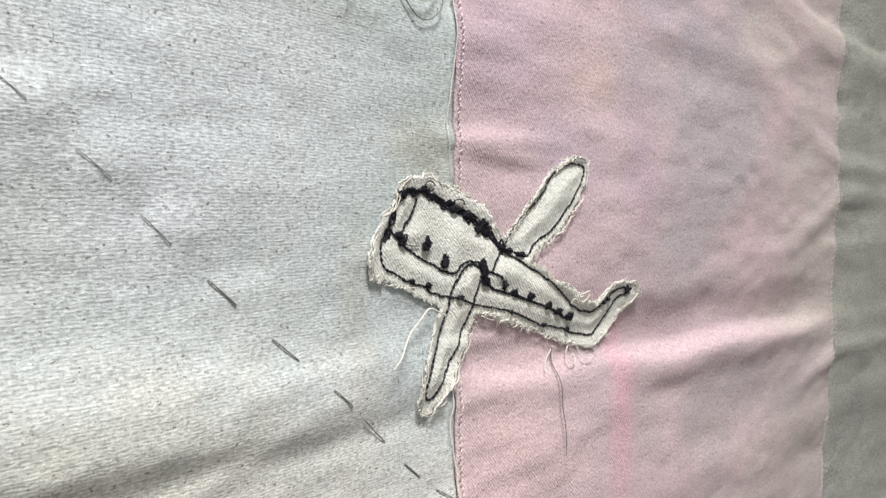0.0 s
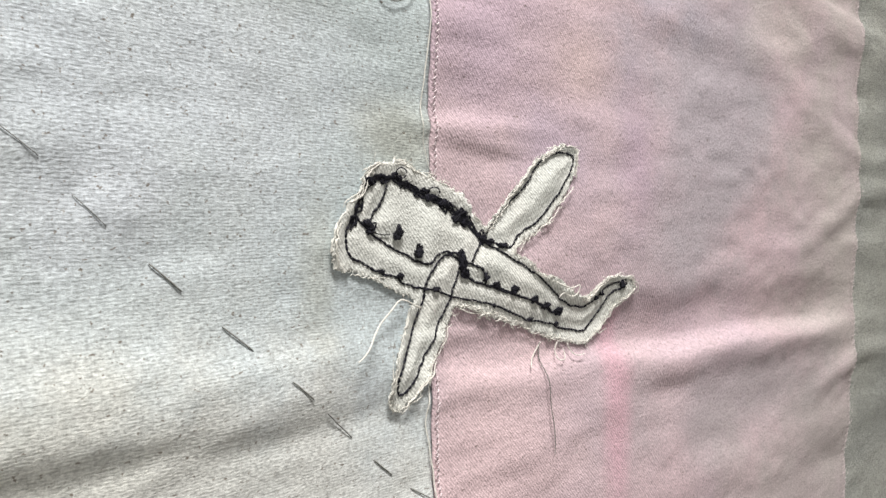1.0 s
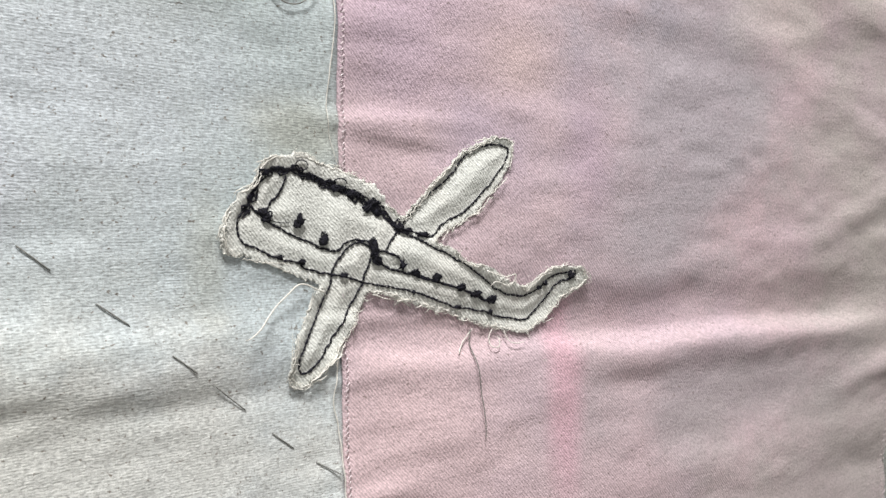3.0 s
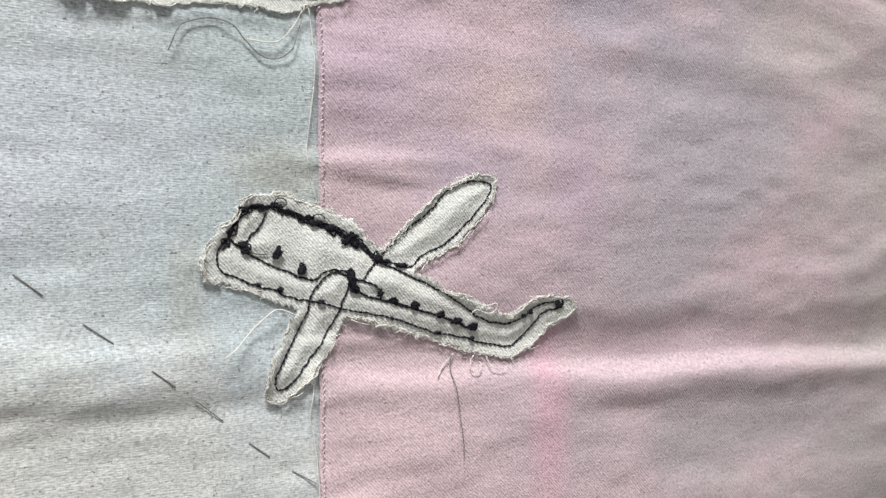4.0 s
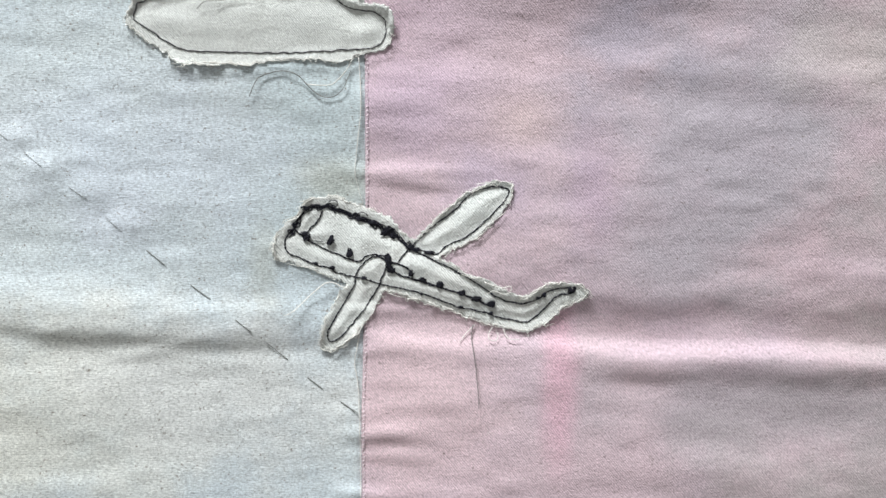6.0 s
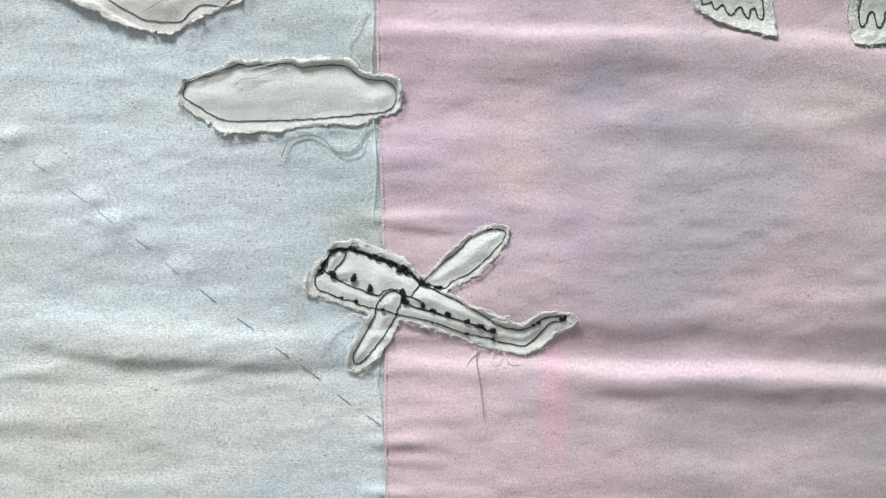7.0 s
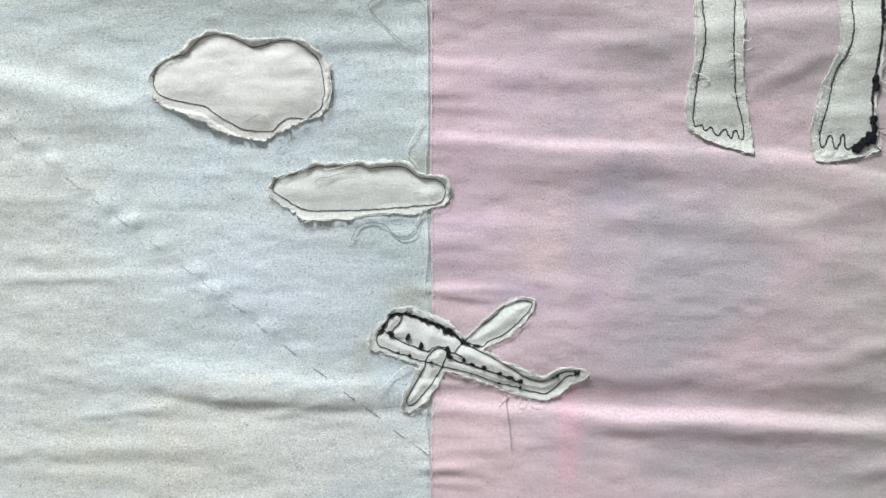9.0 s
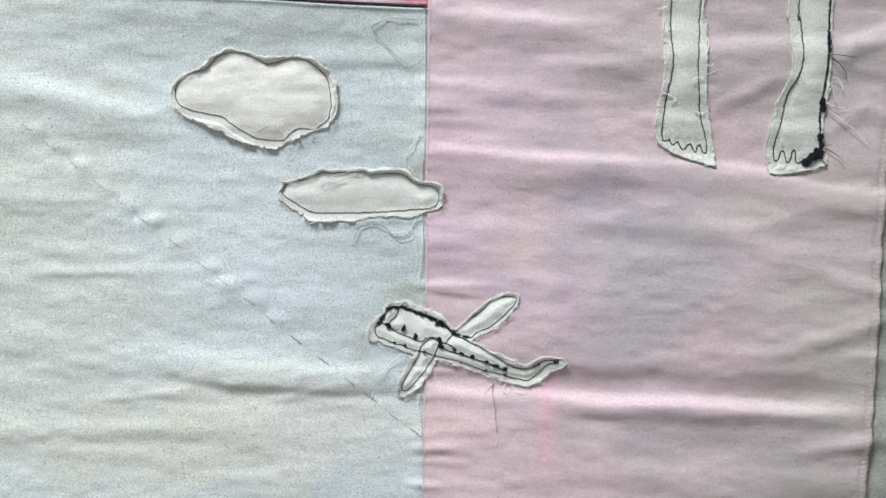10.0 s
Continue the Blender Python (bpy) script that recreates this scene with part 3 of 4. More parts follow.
        for r in range(len(zs) - 1):
            for c in range(cols - 1):
                a = r * cols + c
                q = (index[a], index[a + 1], index[a + cols + 1], index[a + cols])
                if min(q) >= 0:
                    quads.append(q)
        kept = p[keep]
        shape.add(on_cloth(kept, self.lift_xz(kept[:, 0], kept[:, 1])), quads, slot)

    def fray(self, shape, length, step, slot=0, strands=2):
        hairs(shape, self.edge, self.inward, self.lip * 0.8 + 0.0006, length, step, slot)
        n = len(self.edge)
        for k in range(int(strands * n / 14)):  # short lengths of yarn that have come away along the edge
            a, m = rng.integers(0, n), rng.integers(5, 22)
            ids = np.arange(a, a + m) % n
            run = np.linspace(-1, 1, m)
            off = rng.uniform(-0.0016, 0.0003) + rng.normal(0, 0.0006) * run + np.abs(run) ** 3 * rng.uniform(-0.0006, 0.0016) + 0.0004 * smooth_noise(np.arange(m) / 2.0, np.full(m, k * 0.7))
            q = self.edge[ids] - self.inward[ids] * off[:, None]
            z = self.lip * 0.95 + 0.0009 + 0.0008 * smooth_noise(np.arange(m) / 4.0, np.full(m, k * 1.3)) + 0.0006 * rng.random()
            tube(shape, on_cloth(q, z), rng.uniform(0.00012, 0.00026) * np.interp(run, [-1, -0.8, 0.8, 1], [0.4, 1, 1, 0.4]), 4, slot)
        for k in range(int(n * 0.7)):  # down on the raw rim
            a = rng.integers(0, n)
            p = self.edge[a] + self.inward[a] * rng.uniform(-0.0003, self.rim * 0.6)
            d, b = rng.normal(0, 0.0009, 2), rng.normal(0, 0.0005, 2)
            t = np.linspace(0, 1, 4)[:, None]
            tube(shape, on_cloth(p + d * t + b * t * t, self.lip * rng.uniform(0.75, 1.05) + 0.0011 + 0.0003 * t[:, 0]), 0.0001, 3, slot)


# ---- the patchwork hanging ----
hanging = thing("patchwork_hanging", "patchwork cloth hanging of pale blue, dyed pink and grey cotton panels", "wall hanging", (0.0, WALL_Y - 0.004, -0.40))
zs = np.arange(-0.40, 0.2705, 0.002)


def blue_lift(x, z, l, r):
    return -0.0024 * ease(x - seam_x(z), -0.0012, 0.0008) + 0.0016 * np.exp(-((top_z(x) - z) / 0.002) ** 2)


blue = sheet(lambda z: (-0.60, 0.008), zs, 304, blue_lift)
for arr in blue.v:  # cut the upper edge to its slightly uneven line
    zt = top_z(arr[:, 0])
    arr[:, 2] = np.minimum(arr[:, 2], zt)
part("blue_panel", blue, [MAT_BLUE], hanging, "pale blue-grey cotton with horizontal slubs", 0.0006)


def pink_lift(x, z, l, r):
    return 0.0002 - 0.0005 * np.exp(-l / 0.0006) - 0.0003 * np.exp(-((l - 0.0026) / 0.001) ** 2) - 0.0012 * np.exp(-r / 0.0015) + 0.0005 * smooth_noise(z * 160, l * 0) * np.exp(-l / 0.006) - 0.0008 * np.exp(-((r - 0.0065) / 0.0014) ** 2)


pink = sheet(lambda z: (seam_x(z), far_x(z) + 0.0003 * math.sin(z * 700) + 0.0006 * math.sin(z * 231)), np.arange(-0.40, 0.4505, 0.002), 200, pink_lift)
pink_cloth = part("pink_panel", pink, [MAT_PINK], hanging, "unevenly dyed pink and mauve twill cotton", 0.0006)
grey = sheet(lambda z: (0.385, 0.80), np.arange(-0.40, 0.4505, 0.003), 139, lambda x, z, l, r: -0.0026 + 0.0010 * ease(l, 0.012, 0.05) - 0.0016 * np.exp(-((l - 0.020) / 0.006) ** 2) * (0.6 + 1.6 * smooth_noise(z * 75, l * 0)) + 0.0012 * smooth_noise(z * 160, l * 22) * np.exp(-((l - 0.03) / 0.02) ** 2))
part("grey_panel", grey, [MAT_GREY], hanging, "grey-green coarse cotton", 0.0006)
red = sheet(lambda z: (-0.60, 0.006), np.arange(0.25, 0.4505, 0.003), 152, lambda x, z, l, r: -0.0025 + 0 * x)
part("magenta_panel", red, [MAT_RED], hanging, "magenta printed cotton", 0.0006)

binding = Shape()
bx = np.linspace(-0.60, -0.0045, 220)
for k, (dz, lift) in enumerate(((0.0004, 0.0002), (0.0020, 0.0005))):
    width = np.interp(bx, [-0.6, -0.4, -0.2, -0.05, 0], [0.0008, 0.0009, 0.0011, 0.0013, 0.0014])
    tube(binding, on_cloth(np.stack([bx, top_z(bx) + dz], 1), lift - 0.0006), width, 6)
part("binding", binding, [MAT_BINDING], hanging, "narrow black binding")

seam = Shape()
for k, z in enumerate(np.arange(-0.395, 0.448, 0.0024)):  # slanting stitches along the pink edge
    a = np.array([seam_x(z) + 0.0006 + rng.normal(0, 0.0002), z])
    b = np.array([seam_x(z) + 0.0018 + rng.normal(0, 0.0002), z + 0.0012])
    t = np.linspace(0, 1, 4)[:, None]
    tube(seam, on_cloth(a + (b - a) * t, 0.0004 + 0.0003 * np.sin(t[:, 0] * math.pi)), 0.00026, 4)
tagged(part("seam_stitching", seam, [MAT_PINK_THREAD], pink_cloth, "pale pink slanting stitches"), kind="stuff")
zz = np.arange(-0.395, 0.448, 0.001)
edge = np.stack([seam_x(zz), zz], 1)
fuzz = Shape()
hairs(fuzz, edge, np.tile([1.0, 0.0], (len(edge), 1)), 0.0009, 0.0017, 0.0013, radius=0.00011)
tagged(part("raw_edge", fuzz, [MAT_PINK_THREAD], pink_cloth, "fuzzy raw edge"), kind="stuff")
over = Shape()
for z in np.arange(-0.395, 0.448, 0.0042):  # overcast stitches along the far edge
    x1 = far_x(z)
    p, q = np.array([x1 - 0.0075 + rng.normal(0, 0.0005), z + rng.normal(0, 0.0005)]), np.array([x1 - 0.0004, z + 0.0016 + rng.normal(0, 0.0006)])
    t = np.linspace(0, 1, 5)[:, None]
    tube(over, on_cloth(p + (q - p) * t, 0.0003 + 0.0004 * np.sin(t[:, 0] * 3.14) - 0.0012 * t[:, 0] ** 4), 0.0001, 4)
edge = np.stack([far_x(zz), zz], 1)
hairs(over, edge, np.tile([-1.0, 0.0], (len(edge), 1)), 0.0003, 0.0024, 0.003, radius=0.0001, up=-0.0004)
tagged(part("overcast_seam", over, [MAT_PINK_THREAD], pink_cloth, "overcast stitches and frayed edge"), kind="stuff")

# ---- running stitches over the blue panel ----
basting = thing("basting_line", "slanting line of long grey running stitches on blue cotton", "stitching", (-0.17, -0.01, 0.02))
for a, b, c, d in BASTING:
    s = Shape()
    t = np.linspace(0, 1, 9)[:, None]
    xz = (np.array([a, b]) + (np.array([c - a, d - b])) * t) / 1000
    r = 0.00026 * (0.5 if a < -125 else 0.95)
    lies = outward(xz[:, 0], xz[:, 1], True)
    chord = lies[0] + (lies[-1] - lies[0]) * t[:, 0]
    taut = chord + max(0.0, (lies - chord).max()) * np.sin(t[:, 0] * math.pi) ** 0.5
    tube(s, on_cloth(xz, np.clip(taut - lies, 0, 0.0004) + r + 0.00008), r * np.array([0.8, 1, 1, 1, 1, 1, 1, 1, 0.8]), 5)
    part("stitch", s, [MAT_BASTING], basting)

# ---- the aeroplane ----
NOSE_EDGE = [(-50.2, -19.5), (-49, -16.6), (-44.7, -9.9), (-41.2, -6.3), (-37.7, -3.8), (-35.9, 0.2), (-33, 3.7), (-28.1, 5.7), (-21.8, 6.1), (-16.8, 5.8), (1.5, -0.2), (7.8, -1.6), (14.2, -4.4), (23.1, -12.9), (29.3, -17.7)]
HIGH_WING_EDGE = [(32, -14.5), (44.8, -1.2), (58.4, 10.2), (63.4, 13.2), (68.5, 15.2), (74, 16.4), (80.3, 16.3), (84.1, 14.9), (83.8, 9.8), (81.6, 5.3), (72.9, -6.4), (58.1, -18.3), (52.7, -22.1), (44.6, -26.4)]
TAIL_EDGE = [(47, -28), (53.5, -30.8), (60.2, -35.6), (67.3, -38.1), (89.8, -48.2), (93.9, -47.1), (97.5, -44.8), (108.9, -39.8), (114.7, -39.2), (121.3, -40.1), (127, -42.9), (129.2, -46.1), (124.7, -49.3), (118.4, -52.2), (113.8, -55.3), (108.3, -60.2), (105.9, -63.9), (100.2, -67.2), (94.1, -69), (86.1, -67.5), (77, -65.5), (58.6, -60.1), (16.5, -47)]
LOW_WING_EDGE = [(13, -46.8), (9.9, -53.7), (1.8, -65.8), (-0.4, -69.9), (-3.2, -72.9), (-14.1, -81), (-18, -81.2), (-21.3, -78.9), (-22.3, -75.1), (-20.7, -63.9), (-18.2, -60.1), (-16.8, -55.1), (-14.1, -50.1), (-9, -43.8)]
CHIN_EDGE = [(-11.2, -42), (-35.9, -33.3), (-40.7, -31.8), (-46.4, -31), (-49.3, -29), (-50.6, -25.6), (-51.1, -22.3)]
PLANE_EDGE = NOSE_EDGE + HIGH_WING_EDGE + TAIL_EDGE + LOW_WING_EDGE + CHIN_EDGE
FUSELAGE_TOP = [(-36.8, -7.3), (-35.1, -3.7), (-33, -1.3), (-28.2, -0), (-22.2, 0), (-15.9, -0.9), (-3.3, -5.8), (2.8, -7.5), (15.2, -13), (27.1, -21.7)]
FUSELAGE_REAR = [(27.1, -21.7), (31.5, -24.5), (54.8, -35.2), (61, -38.6), (74.9, -47.4), (81.8, -50.6), (87.1, -52.1), (91.5, -52.3), (96.9, -50.5), (101.5, -48.2), (105, -44.8), (111, -42.7), (121.6, -42.2)]
FUSELAGE_LOW = [(120.5, -44.5), (116.8, -45.9), (111.6, -46.8), (108.5, -48.7), (104.6, -54.1), (97.3, -61.4), (92.1, -62.8), (83.9, -61.5), (63.9, -56.5), (56.3, -55.2), (36.7, -48.7), (18.8, -44.4), (12, -43.3), (3.7, -40.8), (-11.3, -37.8), (-18.9, -34.7), (-26.3, -32.6), (-38.8, -27.6), (-42.3, -25.2), (-43.7, -22.9), (-43.8, -19.5), (-42.4, -16.5), (-40.2, -14.6), (-38.2, -11.6), (-36.8, -7.3)]
LOW_WING = [(-3.8, -38.5), (-2.8, -36), (-0.5, -32.9), (3.2, -29.3), (7.1, -27.2), (11.1, -27.3), (13.6, -29.9), (13.2, -33.1), (11.5, -38.5), (9.9, -43.2), (7.2, -48.1), (3.6, -54.4), (-1.4, -61.3), (-9.9, -72.2), (-13.5, -75), (-16.8, -76.8), (-18.6, -74.5), (-18.8, -72), (-17.9, -67.9), (-5.6, -46.9), (-4.2, -42.3), (-3.8, -38.5)]
HIGH_WING = [(27.1, -21.7), (36, -12.2), (52.1, 0.7), (55.8, 5.4), (63.5, 11.6), (69.5, 13.3), (75.6, 13.9), (80.3, 13.2), (81.9, 11.1), (79.5, 6.5), (70.3, -4.1), (60, -13.7), (55.8, -16.5), (47.2, -20), (42.4, -25.2), (38.3, -24.8), (29, -22.1)]
CABIN = [(-32, -18.2), (-21.2, -23.8), (-6.3, -29.6), (-2.2, -30.5), (0.2, -29.3), (2.2, -27.4), (4.9, -26.2), (8.5, -26), (12.4, -26.8), (16.2, -30.1), (19.9, -30.8)]
CANOPY, NOSE = [(-23.4, -1.6), (-23.9, -5.2), (-26.8, -9.3), (-30, -12.6), (-31.9, -15.4)], [(-38.7, -12.8), (-34.3, -16.6), (-32.4, -17.8)]
STRIPE, STRIPE_UP, STRUT = [(16, -34.7), (22.1, -37.7), (34.3, -40.9), (62.6, -49.3), (68.8, -52.4), (73.5, -54.1), (75.7, -52.3)], [(16.7, -30.3), (21.5, -31.5), (25.7, -33.6), (27.8, -36.3), (28.8, -38.9)], [(25.6, -23), (22.1, -27.4), (19.9, -30.8)]

plane = thing("aeroplane_applique", "off-white twill aeroplane patch with black stitching and frayed edges", "applique", (0.04, -0.002, -0.08))
patch = Patch(PLANE_EDGE, [FUSELAGE_TOP, FUSELAGE_REAR, FUSELAGE_LOW, LOW_WING, HIGH_WING, CABIN, CANOPY, NOSE, STRIPE, STRUT],
              [FUSELAGE_TOP + FUSELAGE_REAR[1:] + FUSELAGE_LOW[:-1], LOW_WING[:-1], HIGH_WING], 0.0014, 0.0011, 0.005, ragged=0.0007)
s = Shape()
patch.build(s)
plane_cloth = part("patch", s, [MAT_PATCH], plane, "off-white twill cotton", 0.0005)
s = Shape()
patch.fray(s, 0.0026, 0.00042, strands=3)
worn = (patch.edge[:, 1] < -0.054) & (patch.edge[:, 0] < -0.004)  # the low wing is the most worn
hairs(s, patch.edge[worn], patch.inward[worn], 0.0012, 0.0042, 0.0004, up=0.0012)
tagged(part("frayed_edge", s, [MAT_WHITE_THREAD], plane_cloth, "frayed white yarn ends"), kind="stuff")
LIFT = lambda x, z: patch.lift_xz(x, z) + 0.00015
mm = lambda pts: np.asarray(pts, float) / 1000
for name, line in (("fuselage_outline", FUSELAGE_REAR), ("fuselage_outline", FUSELAGE_LOW), ("wing_outline", LOW_WING), ("wing_outline", HIGH_WING), ("cabin_line", CABIN), ("canopy_line", CANOPY),
                   ("nose_line", NOSE), ("stripe", STRIPE), ("stripe", STRIPE_UP), ("strut_line", STRUT)):
    s = Shape()
    for k in range(2 if line in (STRIPE, NOSE) else 1):
        stitches(s, mm(line) + rng.normal(0, 0.0003, 2) * k, LIFT)
    part(name, s, [MAT_BLACK], plane, "black machine stitching")
s = Shape()
run = []
for k in range(6):  # the heavy roof line, sewn over and over
    there = mm(FUSELAGE_TOP if k > 2 else FUSELAGE_LOW[-4:] + FUSELAGE_TOP) + rng.normal(0, 0.0007, 2)
    run.append(there if k % 2 else there[::-1])
stitches(s, np.concatenate(run), LIFT, pitch=0.0017, jitter=0.0009, radius=0.0004)
part("roof_line", s, [MAT_BLACK], plane, "thick tangled black stitching")
CABIN_KNOTS = [(-33.1, -15.4, 1.6, 1.4), (-31.4, -16.6, 1.9, 1.6), (-32.2, -18.2, 1.4, 1.1), (14.6, -12.6, 3.2, 2.2), (12, -14.1, 1.9, 1.4), (16.8, -15.2, 1.9, 1.6), (27.1, -21.7, 2.4, 1.9), (29.8, -22.8, 2.2, 1.1), (37.8, -24.3, 2.7, 0.8), (-17.6, -18.5, 1.4, 2.4), (-18.9, -20.1, 1.6, 1.4), (-7.4, -25.5, 1.6, 2.2), (-7.7, -26.7, 1.4, 1.4), (14.1, -28.6, 1.6, 3.0), (15.2, -31.6, 1.4, 2.4), (16.3, -34.7, 2.2, 1.4)]
TAIL_KNOTS = [(27.8, -36.3, 1.4, 2.2), (34.3, -39.8, 1.9, 1.4), (43.9, -42.1, 1.9, 1.6), (56.6, -46.7, 1.9, 1.4), (65.2, -49.9, 2.4, 1.4), (73.5, -52.7, 2.2, 1.6), (118.9, -43.4, 2.2, 1.9), (103.3, -46.7, 1.4, 1.1), (99.9, -48.6, 1.1, 0.8), (-16.9, -34, 1.4, 1.1), (0.9, -39.7, 1.4, 0.8), (-26.3, -32, 1.1, 0.8), (33.8, -47.9, 0.8, 0.8), (56.3, -55.2, 1.4, 0.8), (73.6, -58.3, 1.1, 0.8), (5.3, -8.1, 2.2, 1.4), (-2.2, -6.2, 1.9, 1.4), (-33, -0.7, 2.2, 1.4)]
for x, z, rx, rz in CABIN_KNOTS + TAIL_KNOTS:
    s = Shape()
    tangle(s, x / 1000, z / 1000, rx / 760, rz / 760, float(patch.lift_xz(np.array([x / 1000]), np.array([z / 1000]))[0]), turns=int(14 + 7 * rx))
    part("knot", s, [MAT_BLACK], plane)
for x, z, r in ((-17.1, 2.1, 2.4), (-0.6, -4.5, 2.6)):  # stray loops over the roof line
    s = Shape()
    a = np.linspace(0, 6.0, 22)
    q = np.stack([(x + r * np.cos(a) * 1.1) / 1000, (z + r * 0.8 * np.sin(a)) / 1000], 1)
    tube(s, on_cloth(q, LIFT(q[:, 0], q[:, 1]) + 0.0006), 0.00026, 5)
    part("thread_loop", s, [MAT_BLACK], plane)
s = Shape()
q = curve(mm([(-30.8, -18.2), (-27.1, -19.3), (-22.2, -19.5)]), 0.001)
tube(s, on_cloth(q, LIFT(q[:, 0], q[:, 1]) + 0.0004), 0.0002, 5)
part("loose_end", s, [MAT_BLACK], plane)

# ---- the two clouds ----
CLOUD_A = [(-220.2, 183.8), (-218.3, 191), (-214, 196.8), (-206.7, 201.7), (-192.4, 209.2), (-186.7, 214.1), (-180.5, 218), (-173.4, 221.5), (-166.3, 222.7), (-149.7, 219), (-135.5, 216.6), (-106.8, 217.9), (-92.4, 211.2), (-86.7, 206.7), (-82.9, 200.6), (-79.9, 194), (-79.2, 183), (-79.6, 173.3), (-81.5, 167.5), (-85.8, 162.5), (-91.1, 158), (-118.6, 145.7), (-128.4, 139.6), (-142.9, 140.2), (-157.3, 143.7), (-171.7, 148.2), (-178.7, 152.4), (-207.2, 164.1), (-214.1, 168.2), (-218.2, 174.3)]
CLOUD_A_SEAM = [(-216.4, 186.2), (-216.3, 180.5), (-214.8, 176.8), (-209.1, 172.1), (-199.7, 169.1), (-180.7, 165.8), (-174.5, 163.5), (-168.8, 158.9), (-154.6, 150.6), (-147.5, 147.4), (-140.3, 146.6), (-125.8, 146.5), (-118.5, 153.5), (-113.7, 156), (-106.5, 157.2), (-100.7, 155.9), (-94.4, 158.9), (-88.2, 164.9), (-85.4, 173.2), (-85, 185.2), (-86.6, 194.8), (-89.1, 202.4), (-97.2, 209.7), (-101.9, 212.8), (-106.7, 215), (-114, 215.8), (-123.6, 214.6), (-137.8, 210.8), (-145, 213), (-152.1, 216.5), (-159.2, 218.7), (-166.3, 219.9), (-173.4, 218.7), (-179.1, 216.6), (-185.4, 210.8), (-189.6, 205), (-204.4, 200.8), (-210.6, 196.9), (-214.1, 192), (-216.4, 186.2)]
CLOUD_B = [(-129.8, 98.9), (-127.9, 106.3), (-123.5, 111.4), (-104.1, 117.2), (-96.8, 120.3), (-89.6, 121.9), (-79.9, 121.7), (-57.9, 123.6), (-22.4, 123.5), (-10.8, 115.8), (-4.3, 113.5), (4.2, 113.8), (10.7, 111), (14.3, 105.5), (14.5, 97), (12.2, 91.5), (6.3, 88.3), (-1.7, 86.5), (-10.1, 83.3), (-20.1, 82.1), (-47.4, 80.6), (-59.7, 78.9), (-86.7, 77), (-98.9, 76.8), (-106.2, 79.6), (-127.8, 95)]
CLOUD_B_SEAM = [(-125.9, 101.5), (-123.5, 107.4), (-118.6, 110.5), (-108.9, 112.7), (-91, 119.5), (-82.3, 118.7), (-58.8, 120.6), (-50.4, 117.9), (-38.1, 119.6), (-25.8, 119.9), (-19.3, 117.6), (-13.3, 112.7), (-5.7, 109.9), (1.7, 110.2), (7.8, 107.4), (10.9, 101.4), (9.1, 94.4), (3.2, 90.2), (-5.3, 88.9), (-47.5, 85), (-86.8, 83.9), (-99, 84.2), (-106.3, 87), (-124.4, 98.1), (-125.9, 101.5)]


def cloud(label, edge, seam_line, base, puff, material=None):
    ob = thing("cloud_applique", label, "applique", base, "clouds on the blue cloth")
    pt = Patch(edge, [seam_line], [seam_line[:-1]], puff, 0.0023, 0.0042, ragged=0.0008, slack=0.009, low=0.08)
    s = Shape()
    pt.build(s)
    base_cloth = part("patch", s, [material or MAT_CLOUD], ob, "white cotton drill", 0.0006)
    s = Shape()
    pt.fray(s, 0.0026, 0.0009, strands=2)
    tagged(part("frayed_edge", s, [MAT_WHITE_THREAD], base_cloth, "frayed white yarn ends"), kind="stuff")
    s = Shape()
    stitches(s, mm(seam_line), lambda x, z: pt.lift_xz(x, z) + 0.0002, pitch=0.0032, radius=0.0004, jitter=0.0003, neck=0.75)
    part("outline", s, [MAT_DARK_THREAD], ob, "charcoal machine stitching")
    return pt


cloud_a = cloud("puffy white cotton cloud patch with a raised raw edge", CLOUD_A, CLOUD_A_SEAM, (-0.15, -0.008, 0.14), 0.0014)
cloud_b = cloud("long narrow white cotton cloud patch with frayed raw edge", CLOUD_B, CLOUD_B_SEAM, (-0.06, -0.002, 0.08), 0.0011, material=MAT_CLOUD_PALE)

# ---- two pale strips sewn to the pink, widening at the lower end ----
STRIP_A = [(194.9, 448), (194.9, 271.7), (196.7, 244), (197.9, 211.2), (197.3, 194.7), (195.1, 180.4), (194.5, 166), (196.1, 156.4), (200.3, 150.2), (217.7, 141.5), (229.7, 138), (243.2, 135), (247.4, 138.9), (237.8, 183.8), (235.1, 207.3), (232, 254.1), (229.1, 272.4), (229.1, 448)]
STRIP_A_SEAMS = [[(201.5, 448), (201.5, 271.8), (205.2, 227.7), (205.5, 211.3), (201.8, 187.7), (200.6, 161.3), (202, 154.1)],
                 [(202, 154.1), (204.9, 154.2), (207.2, 156.2), (209.9, 150.9), (211.8, 151.5), (214.6, 154.4), (217.3, 148.7), (220.3, 147.8), (223, 151.8), (225.3, 152.8), (228, 147.6), (230.6, 145.2), (232.2, 151.5), (234.6, 151.1), (236.4, 145.4), (239.3, 144.5)],
                 [(239.3, 144.5), (239.6, 149.3), (237.3, 159.9), (232.2, 176.5), (228, 207.1), (226.4, 225.8), (226.7, 249.4), (225.9, 272.4), (225.9, 448)]]
STRIP_B = [(298, 448), (298.4, 273.8), (299.4, 264.8), (301.7, 251), (303.7, 229.9), (304.3, 213.6), (296.3, 190), (292.9, 175.7), (289.7, 161.2), (289.5, 149.2), (291.7, 137.2), (294.8, 129.6), (309.7, 129), (323.9, 131.8), (335.4, 136), (340.7, 140), (336.3, 162.5), (335.6, 179.1), (337.1, 195.7), (337.8, 214.5), (336.5, 228.3), (336.4, 251.7), (335.2, 274.6), (335.2, 448)]
